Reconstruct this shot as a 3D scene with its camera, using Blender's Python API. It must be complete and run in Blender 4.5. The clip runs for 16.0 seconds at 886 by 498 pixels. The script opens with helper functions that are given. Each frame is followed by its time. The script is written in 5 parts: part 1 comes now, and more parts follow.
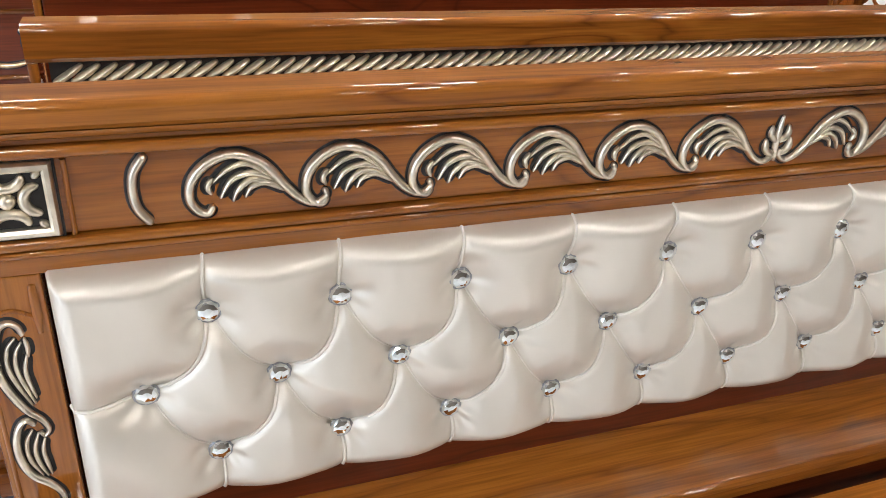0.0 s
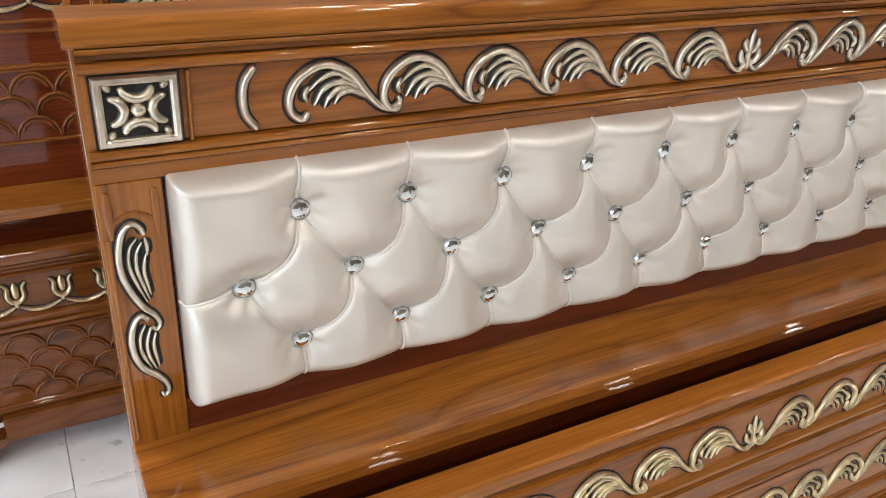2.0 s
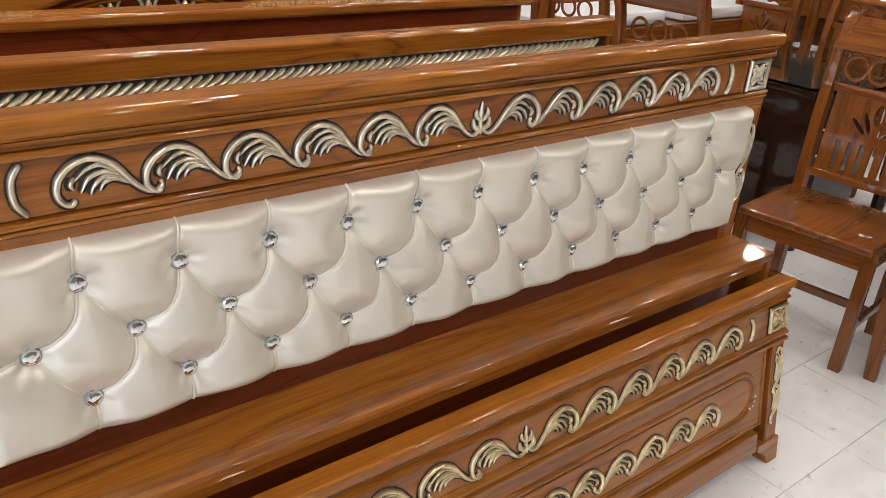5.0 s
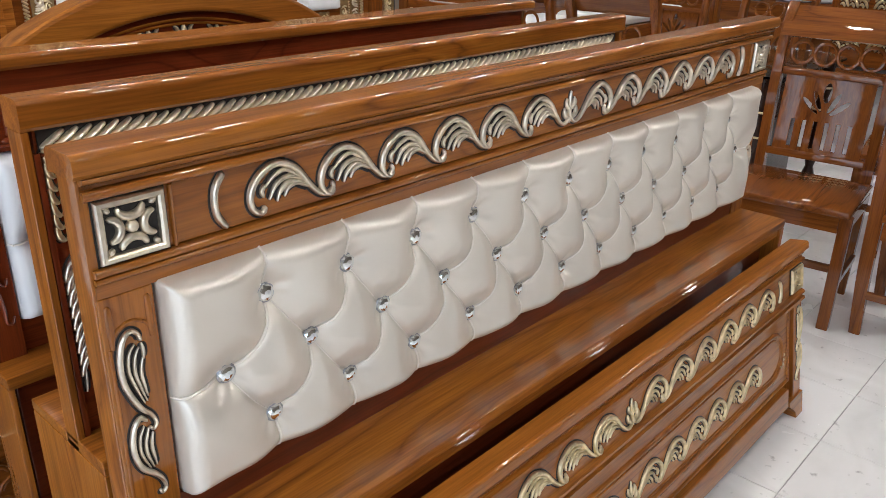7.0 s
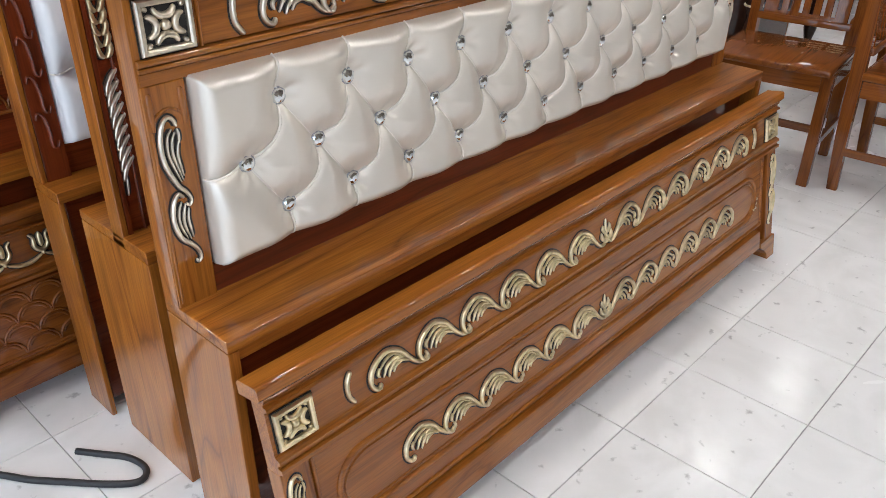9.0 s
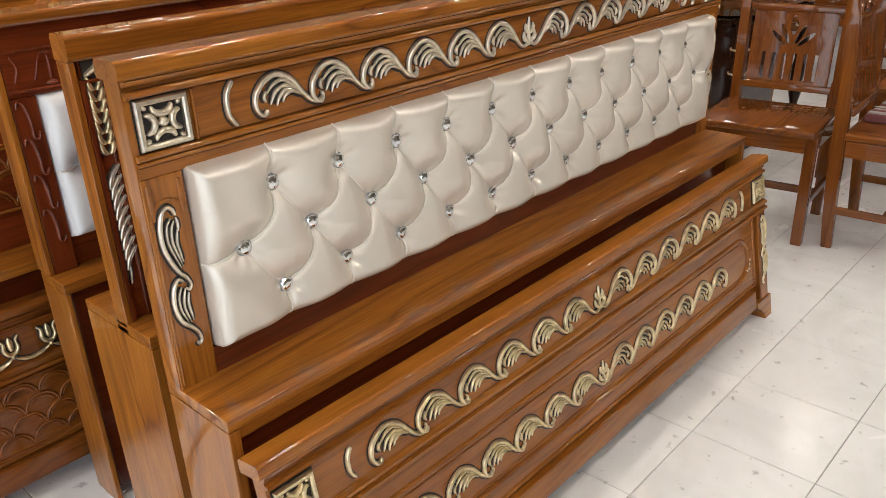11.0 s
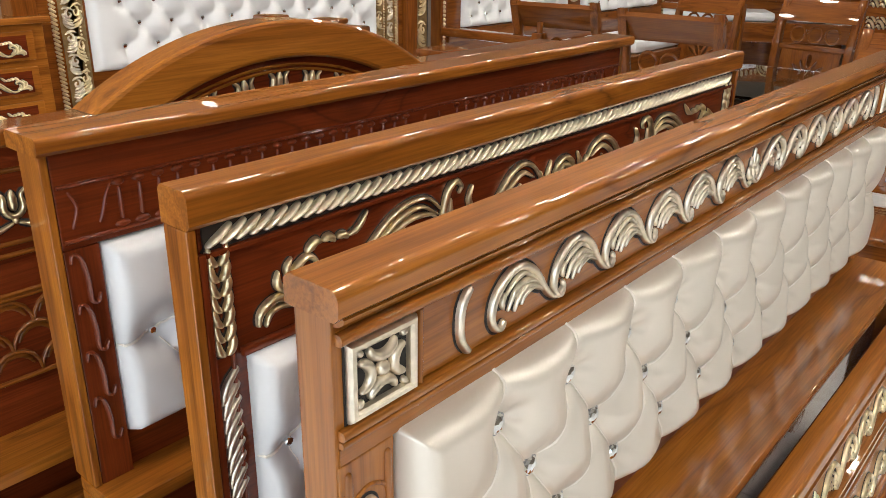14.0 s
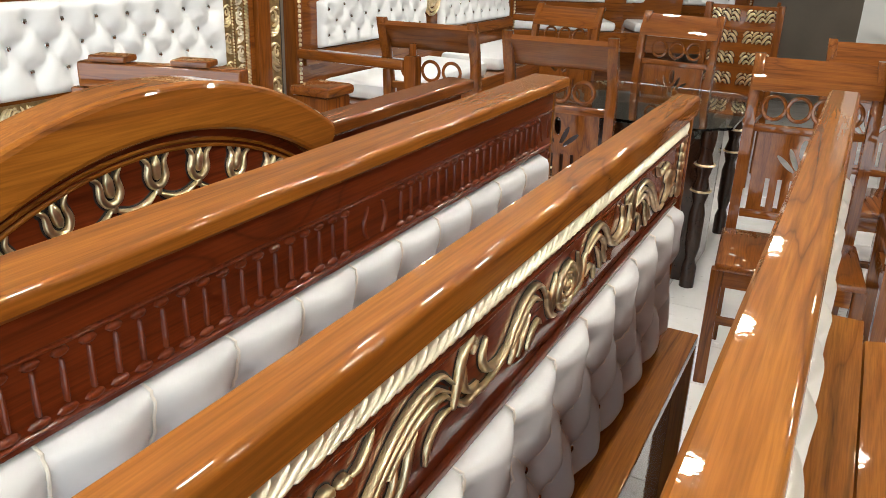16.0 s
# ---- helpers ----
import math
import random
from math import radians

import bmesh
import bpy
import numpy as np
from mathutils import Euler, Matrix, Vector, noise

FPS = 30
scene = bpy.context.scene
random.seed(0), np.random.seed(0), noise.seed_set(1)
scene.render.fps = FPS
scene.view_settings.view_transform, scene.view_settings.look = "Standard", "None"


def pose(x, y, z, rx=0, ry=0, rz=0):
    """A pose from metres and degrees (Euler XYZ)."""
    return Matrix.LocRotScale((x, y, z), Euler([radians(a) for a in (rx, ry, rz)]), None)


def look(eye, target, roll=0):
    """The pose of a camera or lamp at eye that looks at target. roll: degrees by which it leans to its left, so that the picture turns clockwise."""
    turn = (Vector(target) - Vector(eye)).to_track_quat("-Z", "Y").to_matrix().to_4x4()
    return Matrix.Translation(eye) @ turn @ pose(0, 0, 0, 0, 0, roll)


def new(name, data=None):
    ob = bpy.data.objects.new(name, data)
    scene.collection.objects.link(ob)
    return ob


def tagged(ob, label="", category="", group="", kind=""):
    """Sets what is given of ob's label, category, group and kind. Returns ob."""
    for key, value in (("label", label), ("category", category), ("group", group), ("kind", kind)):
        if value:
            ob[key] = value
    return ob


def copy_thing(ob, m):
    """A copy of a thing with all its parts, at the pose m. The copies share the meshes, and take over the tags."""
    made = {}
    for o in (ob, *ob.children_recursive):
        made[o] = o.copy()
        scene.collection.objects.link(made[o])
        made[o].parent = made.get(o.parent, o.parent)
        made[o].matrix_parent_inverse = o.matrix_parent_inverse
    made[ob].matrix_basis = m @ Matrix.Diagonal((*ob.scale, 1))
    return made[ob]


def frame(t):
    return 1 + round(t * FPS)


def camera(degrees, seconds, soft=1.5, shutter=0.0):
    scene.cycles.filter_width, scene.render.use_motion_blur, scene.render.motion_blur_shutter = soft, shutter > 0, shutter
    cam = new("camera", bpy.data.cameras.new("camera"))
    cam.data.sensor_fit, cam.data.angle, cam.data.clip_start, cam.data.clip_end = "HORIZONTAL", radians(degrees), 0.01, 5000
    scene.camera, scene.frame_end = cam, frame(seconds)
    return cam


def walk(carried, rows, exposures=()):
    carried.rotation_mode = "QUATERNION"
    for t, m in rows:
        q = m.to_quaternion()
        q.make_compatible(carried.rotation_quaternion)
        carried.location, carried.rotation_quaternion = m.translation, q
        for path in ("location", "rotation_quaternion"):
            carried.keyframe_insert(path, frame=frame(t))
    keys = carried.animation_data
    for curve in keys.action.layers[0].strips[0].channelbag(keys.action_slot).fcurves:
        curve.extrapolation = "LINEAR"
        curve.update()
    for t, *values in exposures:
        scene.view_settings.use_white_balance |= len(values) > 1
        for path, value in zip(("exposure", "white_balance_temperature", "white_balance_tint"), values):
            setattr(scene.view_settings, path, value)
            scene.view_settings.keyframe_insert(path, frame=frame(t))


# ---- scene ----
cam = camera(58.1, 16.0, soft=0.8)
PATH = [
    (0, (-0.788, -0.801, 1.418), (-0.142, 0.851, 0.493), 3.6),
    (0.5, (-0.883, -0.783, 1.413), (-0.214, 0.866, 0.501), 4.3),
    (1, (-0.98, -0.771, 1.394), (-0.183, 0.819, 0.479), 3.0),
    (1.5, (-1.017, -0.801, 1.389), (-0.167, 0.737, 0.435), 3.6),
    (2, (-1.045, -0.872, 1.395), (-0.169, 0.631, 0.409), 4.6),
    (2.5, (-1.071, -0.912, 1.464), (-0.183, 0.581, 0.472), 6.8),
    (3, (-1.049, -0.951, 1.537), (-0.159, 0.533, 0.535), 8.8),
    (3.5, (-1.032, -1.005, 1.521), (-0.098, 0.454, 0.522), 9.5),
    (4, (-1.014, -1.079, 1.504), (-0.036, 0.346, 0.498), 9.5),
    (4.5, (-0.994, -1.13, 1.478), (0.022, 0.273, 0.478), 9.6),
    (5, (-0.985, -1.113, 1.5), (0.16, 0.285, 0.644), 4.1),
    (5.2, (-0.978, -1.091, 1.502), (0.201, 0.293, 0.668), 0.7),
    (7.3, (-1.384, -0.868, 1.409), (-0.003, 0.348, 0.625), 1.3),
    (7.5, (-1.396, -0.888, 1.393), (-0.013, 0.303, 0.576), 1.5),
    (8, (-1.404, -0.947, 1.376), (-0.055, 0.21, 0.46), 1.5),
    (8.5, (-1.46, -1.021, 1.381), (-0.134, 0.118, 0.409), 1.7),
    (8.7, (-1.482, -1.048, 1.375), (-0.187, 0.113, 0.387), 1.6),
    (10.8, (-1.534, -1.135, 1.378), (-0.315, 0.116, 0.404), -2.3),
    (11, (-1.513, -1.134, 1.392), (-0.194, 0.119, 0.562), -2.3),
    (11.5, (-1.491, -1.132, 1.415), (-0.097, 0.104, 0.687), -2.1),
    (12, (-1.474, -1.097, 1.423), (-0.053, 0.139, 0.748), -2.3),
    (12.5, (-1.487, -0.966, 1.418), (-0.137, 0.336, 0.723), -0.5),
    (13, (-1.513, -0.768, 1.433), (-0.304, 0.659, 0.726), 0.2),
    (13.5, (-1.479, -0.595, 1.452), (-0.144, 0.711, 0.736), 0.3),
    (14, (-1.389, -0.456, 1.451), (0.035, 0.739, 0.713), 0.9),
    (14.5, (-1.269, -0.323, 1.492), (0.211, 0.801, 0.753), 0.4),
    (15, (-1.238, -0.225, 1.497), (0.313, 0.804, 0.765), 0.9),
    (15.5, (-1.209, -0.107, 1.495), (0.44, 0.773, 0.784), 1.8),
    (16, (-1.148, -0.007, 1.491), (0.513, 0.836, 0.763), 2.0),
]
EXPOSURES = [(0, -0.16, 6050, 10), (1, -0.20, 6050, 10), (3, -0.20, 6050, 10), (4.5, -0.32, 5950, 10), (5, -0.28, 6300, 10), (7.5, -0.40, 5850, 10), (8.7, -0.36, 5800, 10), (11, -0.33, 6500, 10), (12.5, -0.34, 6500, 10), (13.2, -0.10, 6150, 10), (14, -0.16, 6400, 8), (15, -0.02, 6750, 6), (15.5, 0.0, 6700, 6), (16, 0.12, 6300, 4)]
walk(cam, [(t, look(eye, target, roll)) for t, eye, target, roll in PATH], EXPOSURES)

# ---- daylight, lamps and exposure ----
world = bpy.data.worlds.new("world")
scene.world = world
world.use_nodes = True
wn = world.node_tree.nodes
sky = wn.new("ShaderNodeTexSky")
sky.sky_type, sky.sun_disc, sky.sun_elevation, sky.sun_rotation = "NISHITA", False, radians(40), radians(200)
world.node_tree.links.new(sky.outputs[0], wn["Background"].inputs[0])
wn["Background"].inputs[1].default_value = 0.08

# cool daylight of the shop front, in the opening of the west wall
shop = bpy.data.lights.new("shopfront_daylight", "AREA")
shop.shape, shop.size, shop.size_y, shop.energy, shop.color = "RECTANGLE", 7.4, 2.2, 165, (0.80, 0.90, 1.0)
new("shopfront_daylight", shop).matrix_world = look((-4.35, .05, 1.35), (0, .05, 1.35))
LAMP_STRENGTH = 188.0


# ---- materials ----
def material(name):
    m = bpy.data.materials.new(name)
    m.use_nodes = True
    return m, m.node_tree.nodes, m.node_tree.links, m.node_tree.nodes["Principled BSDF"]


def plain(name, colour, rough=0.5, metal=0.0, vary=0.12, scale=18.0, bump=0.0, coat=0.0, bump_scale=120.0):
    """A surface with mottling at two scales."""
    m, n, l, b = material(name)
    tc = n.new("ShaderNodeTexCoord")
    no = n.new("ShaderNodeTexNoise")
    no.inputs["Scale"].default_value, no.inputs["Detail"].default_value = scale, 6
    l.new(tc.outputs["Object"], no.inputs["Vector"])
    ra = n.new("ShaderNodeValToRGB")
    c = Vector(colour)
    ra.color_ramp.elements[0].position, ra.color_ramp.elements[1].position = 0.3, 0.7
    ra.color_ramp.elements[0].color = (*(c * (1 - vary)), 1)
    ra.color_ramp.elements[1].color = (*(c * (1 + vary)), 1)
    l.new(no.outputs["Fac"], ra.inputs[0])
    l.new(ra.outputs[0], b.inputs["Base Color"])
    b.inputs["Roughness"].default_value, b.inputs["Metallic"].default_value = rough, metal
    b.inputs["Coat Weight"].default_value, b.inputs["Coat Roughness"].default_value = coat, 0.08
    if bump:
        fine = n.new("ShaderNodeTexNoise")
        fine.inputs["Scale"].default_value, fine.inputs["Detail"].default_value = bump_scale, 4
        l.new(tc.outputs["Object"], fine.inputs["Vector"])
        bu = n.new("ShaderNodeBump")
        bu.inputs["Strength"].default_value, bu.inputs["Distance"].default_value = bump, 0.002
        l.new(fine.outputs["Fac"], bu.inputs["Height"])
        l.new(bu.outputs[0], b.inputs["Normal"])
    return m


def wood(name, dark, mid, light, axis=0, rough=0.5):
    """Lacquered wood with its grain along one axis: broad flame figure, fine pores, a knot here and there, a glossy coat."""
    m, n, l, b = material(name)
    tc = n.new("ShaderNodeTexCoord")
    oi = n.new("ShaderNodeObjectInfo")
    off = n.new("ShaderNodeVectorMath")
    off.operation = "MULTIPLY_ADD"
    off.inputs[1].default_value = (7.3, 5.1, 9.7)
    l.new(oi.outputs["Random"], off.inputs[0])
    l.new(tc.outputs["Object"], off.inputs[2])

    def stretched(along, across, detail, dist, rough_=0.55):
        mp = n.new("ShaderNodeMapping")
        s = [across] * 3
        s[axis] = along
        mp.inputs["Scale"].default_value = s
        l.new(off.outputs[0], mp.inputs[0])
        no = n.new("ShaderNodeTexNoise")
        no.inputs["Scale"].default_value, no.inputs["Detail"].default_value = 1.0, detail
        no.inputs["Distortion"].default_value, no.inputs["Roughness"].default_value = dist, rough_
        l.new(mp.outputs[0], no.inputs["Vector"])
        return no

    flame = stretched(0.75, 9.0, 3, 0.9, 0.45)
    km = n.new("ShaderNodeMapping")
    ks = [3.6] * 3
    ks[axis] = 1.3
    km.inputs["Scale"].default_value = ks
    l.new(off.outputs[0], km.inputs[0])
    kv = n.new("ShaderNodeTexVoronoi")
    kv.inputs["Scale"].default_value = 1.0
    l.new(km.outputs[0], kv.inputs["Vector"])
    swirl = n.new("ShaderNodeMapRange")
    swirl.interpolation_type = "SMOOTHSTEP"
    swirl.inputs[1].default_value, swirl.inputs[2].default_value, swirl.inputs[3].default_value, swirl.inputs[4].default_value = 0.0, 0.26, 0.34, 0.0
    l.new(kv.outputs["Distance"], swirl.inputs[0])
    bent = n.new("ShaderNodeMath")
    bent.operation = "ADD"
    l.new(flame.outputs["Fac"], bent.inputs[0])
    l.new(swirl.outputs[0], bent.inputs[1])
    heart = n.new("ShaderNodeMapRange")
    heart.inputs[1].default_value, heart.inputs[2].default_value, heart.inputs[3].default_value, heart.inputs[4].default_value = 0.02, 0.07, 0.38, 1.0
    l.new(kv.outputs["Distance"], heart.inputs[0])
    rings = n.new("ShaderNodeMath")
    rings.operation = "MULTIPLY"
    rings.inputs[1].default_value = 5.5
    l.new(bent.outputs[0], rings.inputs[0])
    fold = n.new("ShaderNodeMath")
    fold.operation = "PINGPONG"
    fold.inputs[1].default_value = 0.5
    l.new(rings.outputs[0], fold.inputs[0])
    ra = n.new("ShaderNodeValToRGB")
    e = ra.color_ramp.elements
    e[0].position, e[0].color = 0.0, (*dark, 1)
    e[1].position, e[1].color = 0.5, (*light, 1)
    k = e.new(0.10)
    k.color = (*mid, 1)
    l.new(fold.outputs[0], ra.inputs[0])
    tone = stretched(0.9, 5.0, 3, 0.4)
    mix = n.new("ShaderNodeMix")
    mix.data_type = "RGBA"
    l.new(ra.outputs[0], mix.inputs[6])
    mix.inputs[7].default_value = (*mid, 1)
    tr = n.new("ShaderNodeMapRange")
    tr.inputs[1].default_value, tr.inputs[2].default_value, tr.inputs[3].default_value, tr.inputs[4].default_value = 0.3, 0.7, 0.30, 0.85
    l.new(tone.outputs["Fac"], tr.inputs[0])
    l.new(tr.outputs[0], mix.inputs[0])
    pores = stretched(9.0, 260.0, 3, 0.2)
    pr = n.new("ShaderNodeMapRange")
    pr.inputs[1].default_value, pr.inputs[2].default_value, pr.inputs[3].default_value, pr.inputs[4].default_value = 0.3, 0.65, 0.72, 1.08
    l.new(pores.outputs["Fac"], pr.inputs[0])
    streak = stretched(0.7, 17.0, 4, 1.2)
    sr = n.new("ShaderNodeMapRange")
    sr.inputs[1].default_value, sr.inputs[2].default_value, sr.inputs[3].default_value, sr.inputs[4].default_value = 0.24, 0.36, 0.60, 1.0
    l.new(streak.outputs["Fac"], sr.inputs[0])
    mu0 = n.new("ShaderNodeMath")
    mu0.operation = "MULTIPLY"
    l.new(pr.outputs[0], mu0.inputs[0])
    l.new(sr.outputs[0], mu0.inputs[1])
    mul = n.new("ShaderNodeVectorMath")
    mul.operation = "SCALE"
    l.new(mix.outputs[2], mul.inputs[0])
    mu1 = n.new("ShaderNodeMath")
    mu1.operation = "MULTIPLY"
    l.new(mu0.outputs[0], mu1.inputs[0])
    l.new(heart.outputs[0], mu1.inputs[1])
    l.new(mu1.outputs[0], mul.inputs[3])
    l.new(mul.outputs[0], b.inputs["Base Color"])
    b.inputs["Roughness"].default_value = rough
    b.inputs["Specular IOR Level"].default_value = 0.08
    b.inputs["Coat Weight"].default_value, b.inputs["Coat Roughness"].default_value = 1.0, 0.025
    wav = n.new("ShaderNodeTexNoise")
    wav.inputs["Scale"].default_value, wav.inputs["Detail"].default_value = 48.0, 3
    l.new(tc.outputs["Object"], wav.inputs["Vector"])
    bu = n.new("ShaderNodeBump")
    bu.inputs["Strength"].default_value, bu.inputs["Distance"].default_value = 0.08, 0.002
    lines_ = stretched(11.0, 120.0, 2, 0.2)
    both = n.new("ShaderNodeMath")
    both.operation = "MULTIPLY_ADD"
    both.inputs[1].default_value = 0.35
    l.new(lines_.outputs["Fac"], both.inputs[0])
    l.new(wav.outputs["Fac"], both.inputs[2])
    l.new(both.outputs[0], bu.inputs["Height"])
    l.new(bu.outputs[0], b.inputs["Coat Normal"])
    return m


TEAK = ((0.115, 0.028, 0.004), (0.285, 0.091, 0.0105), (0.45, 0.166, 0.020))
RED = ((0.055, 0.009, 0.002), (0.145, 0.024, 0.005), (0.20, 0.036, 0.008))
BROWN = ((0.055, 0.012, 0.002), (0.180, 0.051, 0.006), (0.275, 0.088, 0.012))
teak_x, teak_y, teak_z = [wood("teak_" + "xyz"[a], *TEAK, axis=a) for a in range(3)]
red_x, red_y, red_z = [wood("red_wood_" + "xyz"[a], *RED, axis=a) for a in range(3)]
brown_x, brown_y, brown_z = [wood("brown_wood_" + "xyz"[a], *BROWN, axis=a) for a in range(3)]
red_satin = wood("red_wood_satin", *RED)
red_satin.node_tree.nodes["Principled BSDF"].inputs["Coat Roughness"].default_value = 0.32
dark_x = wood("dark_wood", (0.008, 0.004, 0.003), (0.022, 0.008, 0.004), (0.035, 0.012, 0.006))
silver_gold = plain("champagne_metal_paint", (0.76, 0.68, 0.55), 0.30, 0.93, 0.16, 60, 0.15, 0.3)
gold = plain("gilt_paint", (0.76, 0.63, 0.39), 0.30, 0.93, 0.2, 60, 0.2, 0.3)
rope_gilt = plain("pale_rope_gilt", (0.80, 0.71, 0.53), 0.28, 0.75, 0.16, 60, 0.2, 0.3)
black = plain("black_antique_glaze", (0.009, 0.007, 0.006), 0.6, 0, 0.3, 90)
cream = plain("pearl_cream_leatherette", (0.775, 0.722, 0.640), 0.38, 0.36, 0.03, 9, 0.06, 0.10, 700)
cream_pipe = plain("cream_piping", (0.86, 0.81, 0.74), 0.45, 0, 0.05, 30)
white_leather = plain("white_leatherette", (0.72, 0.725, 0.735), 0.42, 0.0, 0.03, 9, 0.05, 0.1, 700)
chrome = plain("button_setting", (0.42, 0.43, 0.45), 0.3, 1.0, 0.3, 300)
pillar_paint = plain("white_paint", (0.78, 0.77, 0.75), 0.7, 0, 0.03, 3, 0.05)
# Wall and ceiling colours kept dark to cut bounced and reflected light.
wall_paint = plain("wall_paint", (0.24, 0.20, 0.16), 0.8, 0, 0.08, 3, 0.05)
ceiling_paint = plain("ceiling_paint", (0.34, 0.30, 0.26), 0.85, 0, 0.03, 3)
grout = plain("grout", (0.46, 0.45, 0.43), 0.85, 0, 0.25, 30)
rubber = plain("black_rubber", (0.02, 0.02, 0.022), 0.55, 0, 0.2, 40)
fan_metal = plain("bright_wire_enamel", (0.46, 0.50, 0.54), 0.28, 0.5, 0.06, 20)
fan_blade = plain("fan_blade_plastic", (0.16, 0.20, 0.25), 0.35, 0, 0.05, 15)
dull_gilt = plain("dull_gilt_ground", (0.26, 0.17, 0.07), 0.45, 0.5, 0.35, 45, 0.4)
rose_red = plain("red_petal", (0.30, 0.008, 0.03), 0.6, 0, 0.3, 60)
leaf_green = plain("green_leaf", (0.06, 0.12, 0.05), 0.5, 0, 0.25, 40)
cloth_a = plain("grey_cloth", (0.42, 0.38, 0.36), 0.9, 0, 0.1, 80, 0.2)
cloth_b = plain("maroon_cloth", (0.18, 0.06, 0.06), 0.9, 0, 0.1, 80, 0.2)
clear, n_, l_, b_ = material("crystal")
b_.inputs["Base Color"].default_value, b_.inputs["Roughness"].default_value = (0.88, 0.92, 0.94, 1), 0.04
b_.inputs["Metallic"].default_value = 1.0
pane, n_, l_, b_ = material("glass")
b_.inputs["Base Color"].default_value, b_.inputs["Roughness"].default_value = (0.86, 0.95, 0.93, 1), 0.02
b_.inputs["Transmission Weight"].default_value, b_.inputs["IOR"].default_value = 1.0, 1.45
glow, n_, l_, b_ = material("lamp_diffuser")
b_.inputs["Emission Color"].default_value, b_.inputs["Emission Strength"].default_value = (1.0, 0.925, 0.83, 1), LAMP_STRENGTH


def tile_material():
    """Pale glazed floor tile with faint clouding, scuffs and dust."""
    m, n, l, b = material("white_floor_tile")
    tc, oi = n.new("ShaderNodeTexCoord"), n.new("ShaderNodeObjectInfo")
    ge = n.new("ShaderNodeNewGeometry")
    cloud, dirt = n.new("ShaderNodeTexNoise"), n.new("ShaderNodeTexNoise")
    cloud.inputs["Scale"].default_value, cloud.inputs["Detail"].default_value, cloud.inputs["Distortion"].default_value = 3.0, 6, 1.5
    dirt.inputs["Scale"].default_value, dirt.inputs["Detail"].default_value = 26.0, 8
    l.new(ge.outputs["Position"], cloud.inputs["Vector"])
    l.new(ge.outputs["Position"], dirt.inputs["Vector"])
    ra = n.new("ShaderNodeValToRGB")
    ra.color_ramp.elements[0].position, ra.color_ramp.elements[0].color = 0.36, (0.75, 0.745, 0.735, 1)
    ra.color_ramp.elements[1].position, ra.color_ramp.elements[1].color = 0.58, (0.83, 0.825, 0.82, 1)
    l.new(cloud.outputs["Fac"], ra.inputs[0])
    sp = n.new("ShaderNodeMapRange")
    sp.inputs[1].default_value, sp.inputs[2].default_value, sp.inputs[3].default_value, sp.inputs[4].default_value = 0.27, 0.36, 0.6, 1.0
    l.new(dirt.outputs["Fac"], sp.inputs[0])
    mu = n.new("ShaderNodeVectorMath")
    mu.operation = "SCALE"
    l.new(ra.outputs[0], mu.inputs[0])
    l.new(sp.outputs[0], mu.inputs[3])
    l.new(mu.outputs[0], b.inputs["Base Color"])
    ro = n.new("ShaderNodeMapRange")
    ro.inputs[3].default_value, ro.inputs[4].default_value = 0.12, 0.34
    l.new(cloud.outputs["Fac"], ro.inputs[0])
    l.new(ro.outputs[0], b.inputs["Roughness"])
    return m


tile_mat = tile_material()


# ---- mesh helpers ----
def part(name, bm, mat, parent=None, label="", smooth=False):
    """Links a bmesh as one mesh object under its thing or part."""
    bmesh.ops.recalc_face_normals(bm, faces=bm.faces)
    me = bpy.data.meshes.new(name)
    bm.to_mesh(me)
    bm.free()
    if smooth:
        me.polygons.foreach_set("use_smooth", [True] * len(me.polygons))
        me.set_sharp_from_angle(angle=radians({True: 50, "moulded": 35}.get(smooth, smooth)))
    me.materials.append(mat)
    ob = new(name, me)
    ob.parent = parent
    if smooth == "moulded":
        ob.modifiers.new("weighted_normal", "WEIGHTED_NORMAL").keep_sharp = True
    if label:
        ob["label"] = label
    return ob


def repeat(name, me, parent, m):
    ob = new(name, me)
    ob.parent = parent
    ob.matrix_basis = m
    return ob


def thing(name, place, label, category, group="", turn=(0, 0, 0)):
    ob = new(name)
    ob.empty_display_size = 0.1
    ob.matrix_basis = pose(*place, *turn)
    return tagged(ob, label, category, group)


def box(bm, x0, x1, y0, y1, z0, z1, bevel=0.003, seg=2):
    m = Matrix.LocRotScale(((x0 + x1) / 2, (y0 + y1) / 2, (z0 + z1) / 2), None, (abs(x1 - x0), abs(y1 - y0), abs(z1 - z0)))
    made = bmesh.ops.create_cube(bm, size=1, matrix=m)
    if bevel:
        edges = list({e for v in made["verts"] for e in v.link_edges})
        bmesh.ops.bevel(bm, geom=edges, offset=bevel, segments=seg, profile=0.5, affect="EDGES")
    return bm


def boxed(name, dims, mat, parent, label="", bevel=0.003):
    return part(name, box(bmesh.new(), *dims, bevel=bevel), mat, parent, label, "moulded" if bevel else False)


def along_x(bm, profile, x0, x1):
    """Extrudes a (y, z) profile along x."""
    a = [bm.verts.new((x0, y, z)) for y, z in profile]
    b = [bm.verts.new((x1, y, z)) for y, z in profile]
    bm.faces.new(a), bm.faces.new(b[::-1])
    for i in range(len(a)):
        j = (i + 1) % len(a)
        bm.faces.new((a[i], b[i], b[j], a[j]))
    return bm


